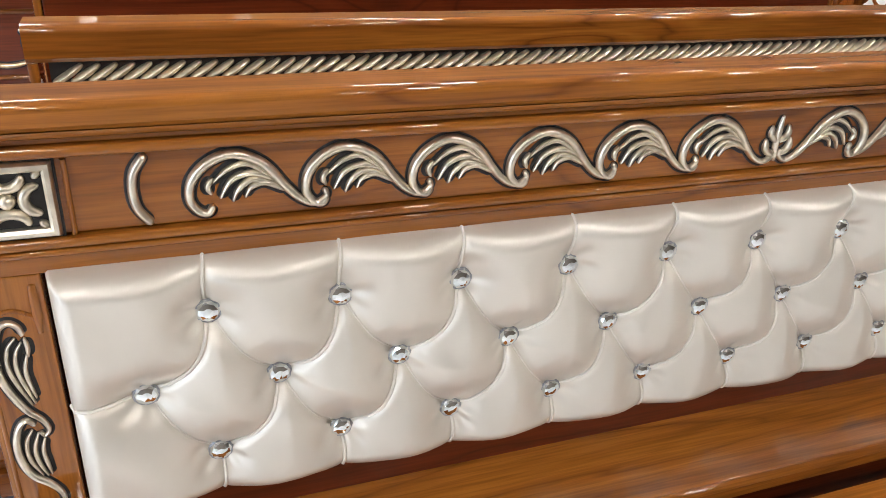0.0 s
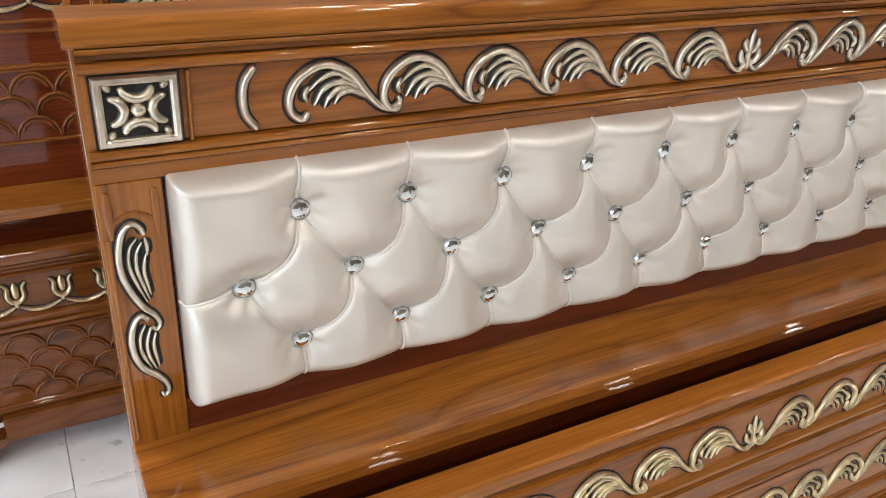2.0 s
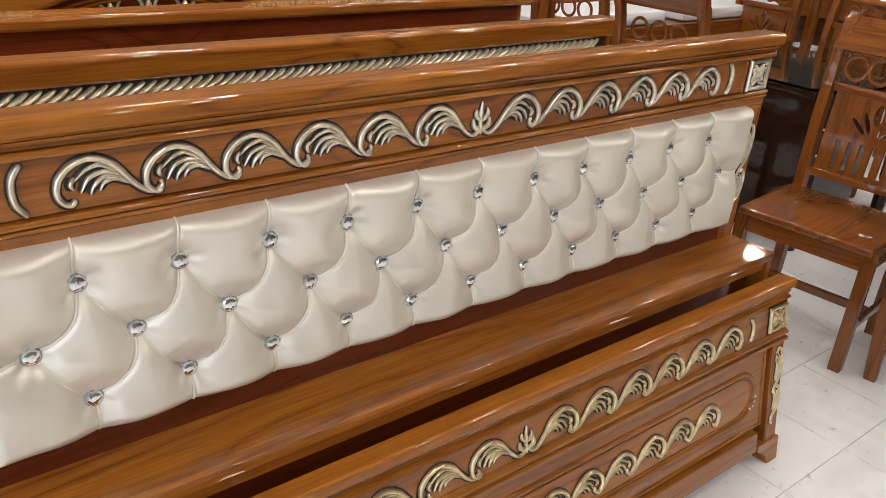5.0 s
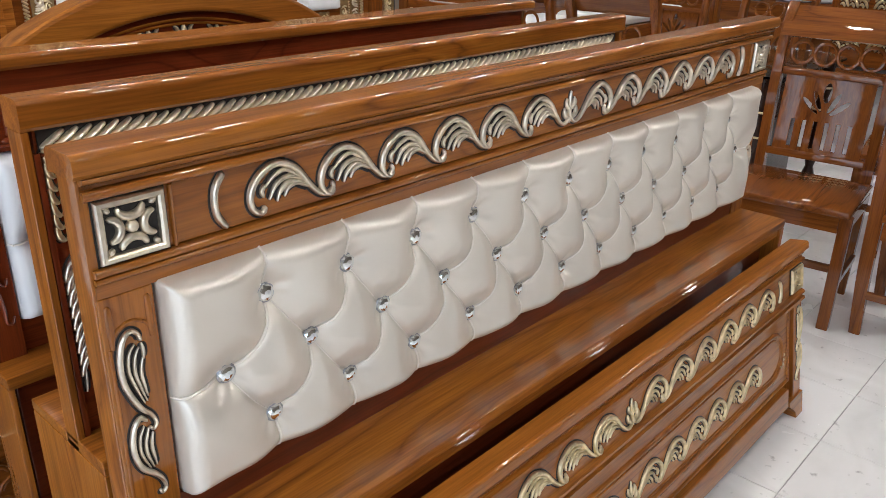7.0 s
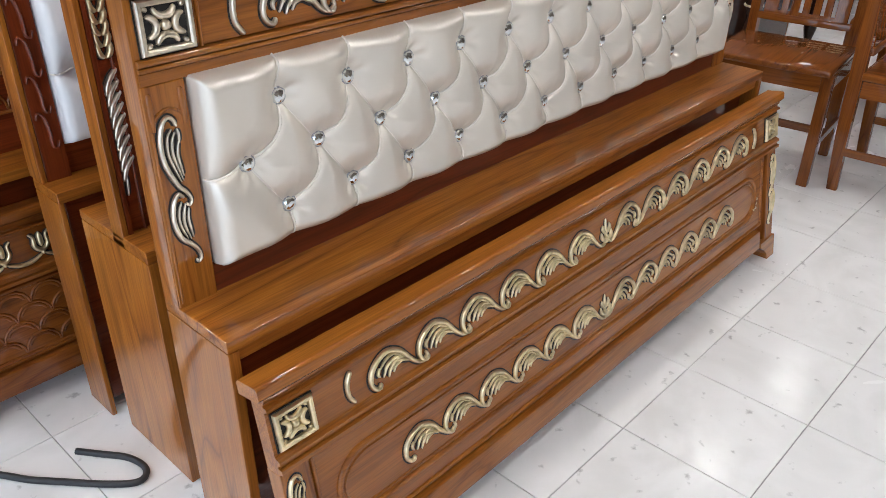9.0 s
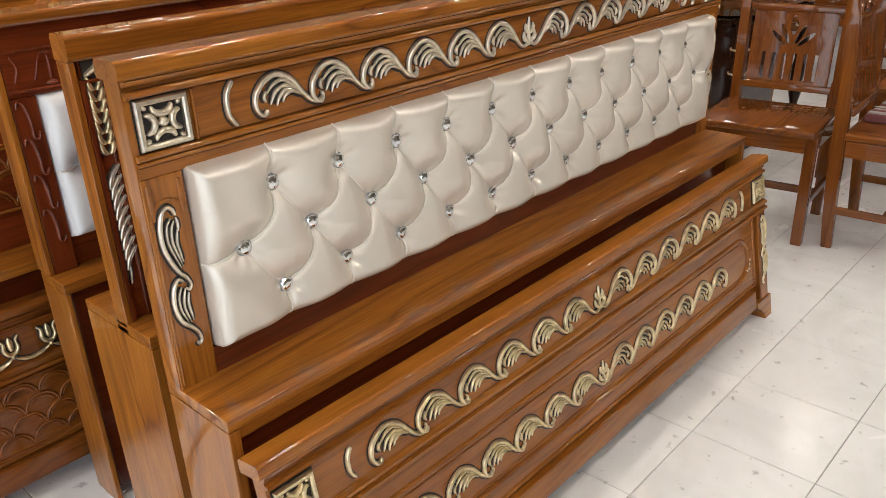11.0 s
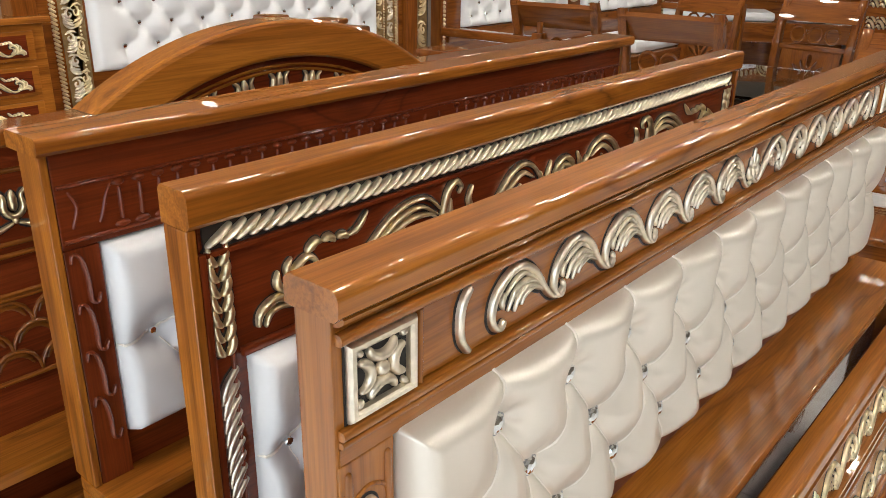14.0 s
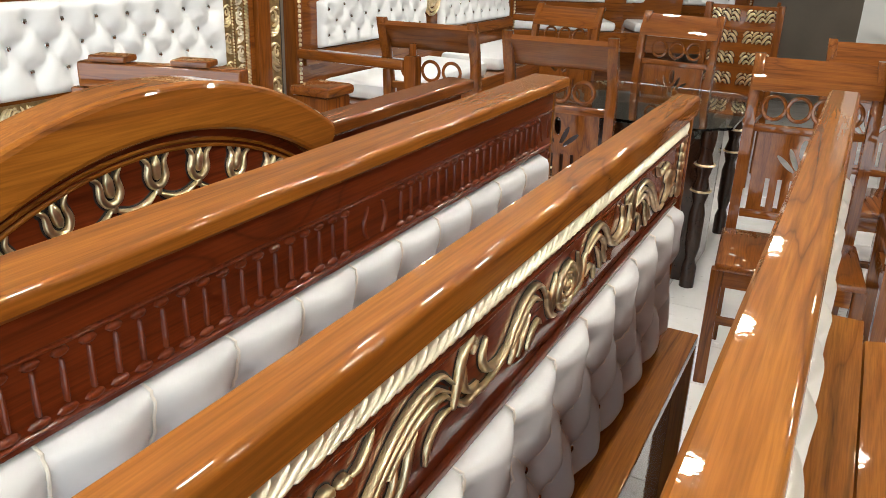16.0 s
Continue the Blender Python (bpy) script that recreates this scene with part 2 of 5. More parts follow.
def curve_points(pts, per=5):
    """A smooth line through the points."""
    p = [Vector(q) for q in pts]
    if len(p) == 2:
        return [p[0].lerp(p[1], i / per) for i in range(per + 1)]
    q = [2 * p[0] - p[1], *p, 2 * p[-1] - p[-2]]
    out = []
    for i in range(1, len(q) - 2):
        for k in range(per):
            t = k / per
            out.append(0.5 * ((2 * q[i]) + (q[i + 1] - q[i - 1]) * t + (2 * q[i - 1] - 5 * q[i] + 4 * q[i + 1] - q[i + 2]) * t * t
                              + (3 * q[i] - q[i - 1] - 3 * q[i + 1] + q[i + 2]) * t ** 3))
    return out + [p[-1]]


def ridge(bm, pts, w, h, put, taper=(0.45, 0.45), per=5, base=0.0, sides=6):
    """A half-round carved rib along a line in the plane of a board; put(u, v, n) gives the place."""
    line = curve_points(pts, per)
    blunt = taper == (1, 1)
    if not blunt:
        for _ in range(2):
            a, b = line[0], line[1]
            if (b - a).length > .2 * w:
                line.insert(1, a + (b - a).normalized() * .12 * w)
                if (b - a).length > .5 * w:
                    line.insert(2, a + (b - a).normalized() * .34 * w)
            line.reverse()
    run = [0.0]
    for a, b in zip(line, line[1:]):
        run.append(run[-1] + (b - a).length)
    rows = []
    for i, p in enumerate(line):
        d = line[min(i + 1, len(line) - 1)] - line[max(i - 1, 0)]
        d = d.normalized() if d.length > 1e-9 else Vector((1, 0))
        s = Vector((-d.y, d.x))
        f = run[i] / max(run[-1], 1e-9)
        k = min(1.0, taper[0] + (1 - taper[0]) * min(f * 4, 1), taper[1] + (1 - taper[1]) * min((1 - f) * 3, 1))
        if not blunt:
            e = min(1.0, min(run[i], run[-1] - run[i]) / (.5 * w * max(k, .2)))
            k *= max(.12, math.sqrt(1 - (1 - e) ** 2))
        row = []
        for j in range(sides + 1):
            a = math.pi * j / sides
            row.append(bm.verts.new(put(p.x + s.x * math.cos(a) * w * k / 2, p.y + s.y * math.cos(a) * w * k / 2, base + math.sin(a) * h * (0.25 + 0.75 * k))))
        rows.append(row)
    for a, b in zip(rows, rows[1:]):
        for j in range(sides):
            bm.faces.new((a[j], a[j + 1], b[j + 1], b[j]))
    bm.faces.new(rows[0]), bm.faces.new(rows[-1][::-1])
    return bm


def tube(bm, pts, r, n=6, closed=False):
    p = [Vector(q) for q in pts]
    rows = []
    side = None
    for i, q in enumerate(p):
        d = (p[(i + 1) % len(p)] - p[i - 1]) if closed else p[min(i + 1, len(p) - 1)] - p[max(i - 1, 0)]
        d.normalize()
        if side is None:
            side = d.orthogonal().normalized()
        side = (side - d * side.dot(d)).normalized()
        up = d.cross(side)
        rows.append([bm.verts.new(q + r * (math.cos(6.2832 * j / n) * side + math.sin(6.2832 * j / n) * up)) for j in range(n)])
    for a, b in list(zip(rows, rows[1:])) + ([(rows[-1], rows[0])] if closed else []):
        for j in range(n):
            bm.faces.new((a[j], a[(j + 1) % n], b[(j + 1) % n], b[j]))
    if not closed:
        bm.faces.new(rows[0][::-1]), bm.faces.new(rows[-1])
    return bm


def dome(bm, u, v, ru, rv, h, put, n=12, base=0.0):
    rows = []
    for k in range(4):
        a = math.pi / 2 * k / 4
        rows.append([bm.verts.new(put(u + ru * math.cos(a) * math.cos(6.2832 * j / n), v + rv * math.cos(a) * math.sin(6.2832 * j / n), base + h * math.sin(a))) for j in range(n)])
    top = bm.verts.new(put(u, v, base + h))
    for a, b in zip(rows, rows[1:]):
        for j in range(n):
            bm.faces.new((a[j], a[(j + 1) % n], b[(j + 1) % n], b[j]))
    for j in range(n):
        bm.faces.new((rows[-1][j], rows[-1][(j + 1) % n], top))
    bm.faces.new(rows[0])
    return bm


def pierced(bm, outer, holes, y0, y1):
    """A flat board in the x-z plane with openings cut through it."""
    edges = []
    for loop in (outer, *holes):
        vs = [bm.verts.new((x, y0, z)) for x, z in loop]
        edges += [bm.edges.new((vs[i], vs[(i + 1) % len(vs)])) for i in range(len(vs))]
    made = bmesh.ops.triangle_fill(bm, use_beauty=True, use_dissolve=False, edges=edges)
    faces = [g for g in made["geom"] if isinstance(g, bmesh.types.BMFace)]
    ext = bmesh.ops.extrude_face_region(bm, geom=faces)
    bmesh.ops.translate(bm, vec=(0, y1 - y0, 0), verts=[g for g in ext["geom"] if isinstance(g, bmesh.types.BMVert)])
    return bm


def circle(cx, cz, rx, rz, n=16):
    return [(cx + rx * math.cos(6.2832 * i / n), cz + rz * math.sin(6.2832 * i / n)) for i in range(n)]


def on_face(ox, oz, s=1.0, flip=1, y=0.0, rot=0.0):
    """A carver's frame on a board's front face: u, v in the motif, n out of the board."""
    c, d = math.cos(rot), math.sin(rot)
    return lambda u, v, n: Vector((ox + flip * s * (u * c - v * d), y - n, oz + s * (u * d + v * c)))


def carve(name, lines, put, parent, mat=None, label="", dots=(), glaze=True, shade=0.0085, depth=0.0085):
    """One gilt carving with the black glaze round it as a part of its own. lines: (points, width, taper)."""
    bm = bmesh.new()
    for pts, w, *t in lines:
        ridge(bm, pts, w, min(depth, w * 0.85), put, t[0] if t else (0.5, 0.35), base=0.0012)
    for u, v, r in dots:
        dome(bm, u, v, r, r, depth, put, 10)
    ob = part(name, bm, mat or silver_gold, parent, label, True)
    if glaze:
        bm = bmesh.new()
        for pts, w, *t in lines:
            ridge(bm, pts, w + (shade if w < .008 else .65 * shade), 0.0016, put, (0.9, 0.8), sides=3)
        for u, v, r in dots:
            dome(bm, u, v, r + shade / 2, r + shade / 2, 0.0014, put, 10)
        tagged(part("glaze", bm, black, ob, "black antique glaze round the carving"), kind="stuff")
    return ob


# motifs, in metres: wave scroll, upright scroll, tulip, leaf sprig
WAVE = [([(.027, .013), (.021, .004), (.010, .008), (.003, .022), (.007, .043), (.024, .061), (.050, .069), (.080, .056), (.103, .028), (.120, .011), (.136, .005), (.148, .013), (.145, .022)], .0105, (.75, .6)),
        ([(.094, .035), (.067, .056), (.045, .053), (.026, .037)], .0058), ([(.098, .034), (.071, .046), (.047, .040), (.034, .019)], .0064),
        ([(.092, .033), (.069, .039), (.053, .028), (.047, .014)], .0064), ([(.106, .022), (.083, .034), (.067, .030), (.060, .018)], .0064),
        ([(.028, .044), (.022, .034), (.026, .024)], .006)]
STEM = [([(0.0085, 0.2320), (0.0049, 0.2435), (-0.0044, 0.2490), (-0.0149, 0.2396), (-0.0215, 0.2125), (-0.0210, 0.1835), (-0.0140, 0.1590), (-0.0030, 0.1350), (0.0089, 0.1206), (0.0143, 0.1060), (0.0092, 0.0980), (0.0044, 0.1040)], .0085, (.7, .5)),
        ([(0.0005, 0.2300), (-0.0090, 0.2170), (-0.0119, 0.1930), (-0.0053, 0.1660), (0.0036, 0.1400)], .0052, (.5, .4)),
        ([(0.0055, 0.2240), (-0.0020, 0.2100), (-0.0038, 0.1880), (0.0022, 0.1600), (0.0070, 0.1420)], .0052, (.5, .4)),
        ([(0.0085, 0.2080), (0.0038, 0.1860), (0.0066, 0.1620), (0.0090, 0.1490)], .0052, (.5, .4)),
        ([(0.0090, 0.2290), (0.0105, 0.2170), (0.0095, 0.2040)], .0052, (.5, .4)),
        ([(0.0020, 0.1140), (-0.0072, 0.1220), (-0.0165, 0.1110), (-0.0215, 0.0870), (-0.0194, 0.0625), (-0.0118, 0.0430), (0.0020, 0.0286), (0.0120, 0.0140), (0.0150, -0.0005), (0.0093, -0.0070), (0.0065, -0.0005)], .0085, (.7, .5)),
        ([(-0.0028, 0.1080), (-0.0108, 0.0915), (-0.0114, 0.0670), (-0.0016, 0.0400)], .0052, (.5, .4)),
        ([(0.0030, 0.1030), (-0.0037, 0.0820), (-0.0033, 0.0620), (0.0034, 0.0380)], .0052, (.5, .4)),
        ([(0.0080, 0.0940), (0.0038, 0.0740), (0.0076, 0.0400)], .0052, (.5, .4))]
WAVE = [(pts, w * (1.06 if w > .008 else 1.18), *rest) for pts, w, *rest in WAVE]
LEAF = [([(0, .004), (-.003, .030), (0, .062)], .008), ([(-.003, .012), (-.016, .020), (-.018, .034)], .009), ([(.003, .012), (.016, .020), (.018, .034)], .009),
        ([(-.002, .028), (-.012, .038), (-.012, .050)], .008), ([(.002, .028), (.012, .038), (.012, .050)], .008)]
TULIP = [([(-.024, .047), (-.015, .036), (-.016, .016), (-.007, .003), (.007, .003), (.016, .016), (.015, .036), (.024, .047)], .0115, (.45, .45)),
         ([(0, .010), (0, .028), (0, .048)], .015, (.6, .3)), ([(0, .004), (0, -.012)], .011, (.8, .7))]


def wave_frieze(parent, half, pitch, z, y, n=6, s=1.0, mat=None):
    """Wave scrolls running from both ends to a leaf sprig in the middle."""
    for flip in (1, -1):
        for i in range(n):
            carve("wave_scroll", WAVE, on_face(-flip * (half - i * pitch), z, s, flip, y), parent, mat)
    carve("leaf_sprig", LEAF, on_face(0, z, s * 1.12, 1, y), parent, mat)


def rosette_box(parent, cx, cz, w, h, y, mat=None):
    """A square plaque: gilt frame, black ground, four crescents and a boss."""
    bm = bmesh.new()
    box(bm, cx - w / 2 - .003, cx + w / 2 + .003, y - .003, y + .004, cz - h / 2 - .003, cz + h / 2 + .003, 0)
    plate = part("rosette_plaque", bm, black, parent, "black square plaque with gilt crescents")
    bm = bmesh.new()
    put = on_face(cx, cz, 1, 1, y - .003)
    a, b = w / 2 - .005, h / 2 - .005
    loops = [[bm.verts.new(put(x * (a + o), v * (b + o), n)) for x, v in ((-1, -1), (1, -1), (1, 1), (-1, 1))]
             for o, n in ((.0056, 0), (.0052, .0045), (.0030, .0078), (-.0014, .0080), (-.0042, .0055), (-.0050, 0))]
    for p, q in zip(loops, loops[1:]):
        for k in range(4):
            bm.faces.new((p[k], p[(k + 1) % 4], q[(k + 1) % 4], q[k]))
    part("plaque_frame", bm, mat or silver_gold, plate, "", 30)
    for r in range(4):
        ca, sa = math.cos(r * math.pi / 2), math.sin(r * math.pi / 2)
        fx, fz = (1 if r in (0, 1) else -1) * w / .09, (1 if r in (1, 2) else -1) * h / .09
        pts = [(math.cos(t) * .017, .031 - math.sin(t) * .016) for t in [math.pi * i / 6 for i in range(7)]]
        part("crescent", ridge(bmesh.new(), [((u * ca - v * sa) * w / .09, (u * sa + v * ca) * h / .09) for u, v in pts], .0115, .008, put, (.6, .6), 2), mat or silver_gold, plate, "", True)
        part("corner_drop", ridge(bmesh.new(), [(.026 * fx, .026 * fz), (.034 * fx, .034 * fz)], .008, .006, put, (.8, .8), 2), mat or silver_gold, plate, "", True)
    part("boss", dome(bmesh.new(), 0, 0, .0085, .0085, .009, put), mat or silver_gold, plate, "", True)
    return plate


def gem_mesh():
    bm = bmesh.new()
    n = 10
    ring = lambda r, y, a=0.0: [bm.verts.new((r * math.cos(6.2832 * (i + a) / n), y, r * math.sin(6.2832 * (i + a) / n))) for i in range(n)]
    rings = [ring(.0138, .006), ring(.0138, -.0025), ring(.0112, -.0062, .5), ring(.0062, -.0082)]
    for p, q in zip(rings, rings[1:]):
        for i in range(n):
            if p is rings[1]:
                bm.faces.new((p[i], p[(i + 1) % n], q[i])), bm.faces.new((p[(i + 1) % n], q[(i + 1) % n], q[i]))
            elif p is rings[2]:
                bm.faces.new((p[i - 1], p[i], q[i])), bm.faces.new((p[i], q[(i + 1) % n], q[i]))
            else:
                bm.faces.new((p[i], p[(i + 1) % n], q[(i + 1) % n], q[i]))
    tip = bm.verts.new((.0012, -.0092, .0008))
    for i in range(n):
        bm.faces.new((rings[3][i], rings[3][(i + 1) % n], tip))
    bm.faces.new(rings[0])
    bmesh.ops.recalc_face_normals(bm, faces=bm.faces)
    me = bpy.data.meshes.new("crystal_button")
    bm.to_mesh(me)
    bm.free()
    me.materials.append(clear)
    return me


GEM = gem_mesh()


def ring_mesh():
    bm = bmesh.new()
    tube(bm, [(.0142 * math.cos(6.2832 * i / 14), -.001, .0142 * math.sin(6.2832 * i / 14)) for i in range(14)], .0019, 5, True)
    me = bpy.data.meshes.new("button_setting")
    bm.to_mesh(me)
    bm.free()
    me.materials.append(chrome)
    return me


SETTING = ring_mesh()


def tufted(parent, x0, x1, z0, z1, y, rows, mat, step=.0032, puff=.042, label="", piping=None, gem=1.0, settings=True, top=None):
    """A deep-buttoned panel: cushions swell between seams that run from button to button. rows: (z, xs) from top to bottom.
    top(x): how far the upper edge rises above z1."""
    nx, nz = int((x1 - x0) / step) + 1, int((z1 - z0) / step) + 1
    X, Z = np.meshgrid(np.linspace(x0, x1, nx), np.linspace(z0, z1, nz))
    segs = []
    for (za, xa), (zb, xb) in zip(rows, rows[1:]):
        for p in xa:
            for q in xb:
                if abs(p - q) < (xa[1] - xa[0]) * .75:
                    segs.append((p, za, q, zb))
    segs += [(p, rows[0][0], p, z1) for p in rows[0][1]] + [(p, rows[-1][0], p, z0) for p in rows[-1][1]]
    for zr, xr in rows[1:-1]:
        if xr[0] - x0 < (xr[1] - xr[0]):
            segs += [(xr[0], zr, x0, zr - .006), (xr[-1], zr, x1, zr - .006)]
    lines = []
    for a, b, c, d in segs:
        vx, vz = c - a, d - b
        ln = math.hypot(vx, vz)
        bow = (-.17 if vx < 0 else -.05) * ln if abs(vx) > .3 * abs(vz) and abs(vz) > .01 else (.05 * ln if abs(vx) < .01 and ln < .09 else 0.0)
        lines.append([(a + vx * t - vz / ln * bow * math.sin(math.pi * t) * (1 if vx >= 0 else -1), b + vz * t + vx / ln * bow * math.sin(math.pi * t) * (1 if vx >= 0 else -1)) for t in [i / 8 for i in range(9)]])
    D = np.full(X.shape, 9.0)
    for line in lines:
        for (a, b), (c, d) in zip(line, line[1:]):
            vx, vz = c - a, d - b
            t = np.clip(((X - a) * vx + (Z - b) * vz) / (vx * vx + vz * vz + 1e-12), 0, 1)
            D = np.minimum(D, np.hypot(X - a - t * vx, Z - b - t * vz))
    B, A = np.full(X.shape, 9.0), np.zeros(X.shape)
    for zr, xr in rows:
        for p in xr:
            d = np.hypot(X - p, Z - zr)
            A = np.where(d < B, np.arctan2(Z - zr, X - p), A)
            B = np.minimum(B, d)
    E = np.minimum(np.minimum(X - x0, x1 - X), np.minimum(Z - z0, z1 - Z))
    round_ = lambda d, r: np.sqrt(np.clip(1 - (1 - np.clip(d / r, 0, 1)) ** 2, 0, 1))
    pitch = rows[0][1][1] - rows[0][1][0]
    swell = (1 - np.exp(-D / (pitch * .23))) / .80
    H = puff * (.63 + .37 * np.minimum(swell, 1.05)) * (1 - .58 * np.exp(-(B / (pitch * .20)) ** 2) - .10 * np.exp(-(B / (pitch * .42)) ** 2)) * (.12 + .88 * round_(E, .026))
    H += .0021 * np.cos(6 * A + 9 * X) * np.exp(-((B - .024) / .011) ** 2)
    H -= .0034 * np.exp(-(D / .0036) ** 2) * round_(E, .02)
    H += .0012 * np.sin(X * 61 + Z * 47) * round_(E, .03)
    me = bpy.data.meshes.new("upholstered_panel")
    rise = np.array([top(x) for x in X[0]]) if top else np.zeros(nx)
    ZZ = Z + rise[None, :] * ((Z - z0) / (z1 - z0))
    front = np.stack([X, y - H, ZZ], -1).reshape(-1, 3)
    rim_i = list(range(nx)) + [nx * k + nx - 1 for k in range(1, nz)] + [nx * (nz - 1) + k for k in range(nx - 2, -1, -1)] + [nx * k for k in range(nz - 2, 0, -1)]
    back = front[rim_i].copy()
    back[:, 1] = y + .012
    idx = np.arange(nx * nz).reshape(nz, nx)
    faces = np.stack([idx[:-1, :-1], idx[:-1, 1:], idx[1:, 1:], idx[1:, :-1]], -1).reshape(-1, 4).tolist()
    n0, k = nx * nz, len(rim_i)
    faces += [(rim_i[(i + 1) % k], rim_i[i], n0 + i, n0 + (i + 1) % k) for i in range(k)]
    me.from_pydata(np.concatenate([front, back]).tolist(), [], faces)
    me.polygons.foreach_set("use_smooth", [True] * len(me.polygons))
    me.materials.append(mat)
    ob = new("upholstered_panel", me)
    ob.parent = parent
    ob["label"] = label
    depth = lambda x, z: float(front[min(max(int(round((z - z0) / (z1 - z0) * (nz - 1))), 0), nz - 1) * nx + min(max(int(round((x - x0) / (x1 - x0) * (nx - 1))), 0), nx - 1)][1])
    if piping:
        for line in lines:
            fine = line[-1][0] > line[0][0] + .02 and abs(line[-1][1] - line[0][1]) > .02
            pts = curve_points(line, 2)
            part("piping", tube(bmesh.new(), [(q.x, depth(q.x, q.y) - (.0010 if fine else .0026), q.y) for q in pts], .0012 if fine else .0021, 6), piping, ob, "", True)
    for zr, xr in rows:
        for p in xr:
            lift = top(p) * (zr - z0) / (z1 - z0) if top else 0
            m = Matrix.Translation((p, depth(p, zr) - .0068, zr + lift)) @ pose(0, 0, 0, 0, random.uniform(0, 90), 0) @ Matrix.Scale(gem, 4)
            g = repeat("crystal_button", GEM, ob, m)
            if settings:
                repeat("setting", SETTING, g, Matrix())
    return ob


def spread(half, n):
    return [-half + 2 * half * i / (n - 1) for i in range(n)]


# ---- room ----
X0, X1, Y0, Y1, H = -4.5, 8.0, -4.5, 4.2, 2.55
bm = box(bmesh.new(), X0 - .2, X1 + .2, Y0 - .2, Y1 + .2, -.12, -.006, 0)
floor = tagged(part("floor", bm, grout), "white glazed tile floor with thin grey joints", "floor", kind="structure")
tagged(part("ceiling", box(bmesh.new(), X0 - .2, X1 + .2, Y0 - .2, Y1 + .2, H, H + .15, 0), ceiling_paint), "plain painted showroom ceiling with round downlights", "ceiling", kind="structure")
# Plain closing walls, dark as the furniture that would line them.
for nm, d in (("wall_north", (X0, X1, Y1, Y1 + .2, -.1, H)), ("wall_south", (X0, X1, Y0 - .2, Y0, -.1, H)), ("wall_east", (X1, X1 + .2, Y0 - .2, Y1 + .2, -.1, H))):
    tagged(part(nm, box(bmesh.new(), *d, 0), wall_paint), "plain showroom wall, coloured dark brown to cut bounced light", "wall", kind="structure")
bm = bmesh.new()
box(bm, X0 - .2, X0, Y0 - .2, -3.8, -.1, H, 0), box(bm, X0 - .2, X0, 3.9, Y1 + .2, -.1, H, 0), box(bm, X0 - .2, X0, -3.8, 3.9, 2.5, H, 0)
tagged(part("wall_west", bm, wall_paint), "wall round the open shop front, coloured dark brown to cut bounced light", "wall", kind="structure")
bm = box(bmesh.new(), 6.0, 6.35, -.27, .08, 0, H, .004)
tagged(part("pillar", bm, pillar_paint), "plain white painted square pillar", "pillar", kind="structure")

LAMPS = [(.05 + 1.25 * i, y) for y in (-2.2, -1.0, .27, 1.45, 2.03) for i in range(-3, 4 if y < 1 else 5)]
first = None
for x, y in LAMPS:
    if first:
        copy_thing(first, pose(x, y, H))
        continue
    first = thing("ceiling_light", (x, y, H), "small round LED downlight set in the ceiling", "ceiling light", "ceiling lights")
    bm = bmesh.new()
    bmesh.ops.create_cone(bm, cap_ends=True, segments=28, radius1=.078, radius2=.086, depth=.012, matrix=Matrix.Translation((0, 0, -.006)))
    part("frame", bm, pillar_paint, first, "", 40)
    bm = bmesh.new()
    bmesh.ops.create_cone(bm, cap_ends=True, segments=28, radius1=.064, radius2=.064, depth=.003, matrix=Matrix.Translation((0, 0, -.0145)))
    part("diffuser", bm, glow, first, "bright round diffuser")


# ---- the bed boards ----
def cap_profile(z, front, back, drop, r=.007):
    """Section of a rounded top rail."""
    pts = [(back, z - drop), (back, z - .006), (back - .006, z)]
    pts += [(front + r - r * math.sin(a), z - r + r * math.cos(a)) for a in [math.pi / 2 * i / 7 for i in range(8)]]
    return pts + [(front, z - drop + .006), (front + .006, z - drop)]


def ends(parent, half, d0, d1, top, zs, mat, deep=None):
    """Two end planks, a tall narrow one above and a deeper one below the ledge."""
    for s in (-1, 1):
        a, b = sorted((s * (half - .022), s * half))
        boxed("end_post", (a, b, .002, d1, zs, top), mat, parent)
        boxed("end_panel", (a, b, d0, deep or d1, 0, zs - .001), mat, parent)


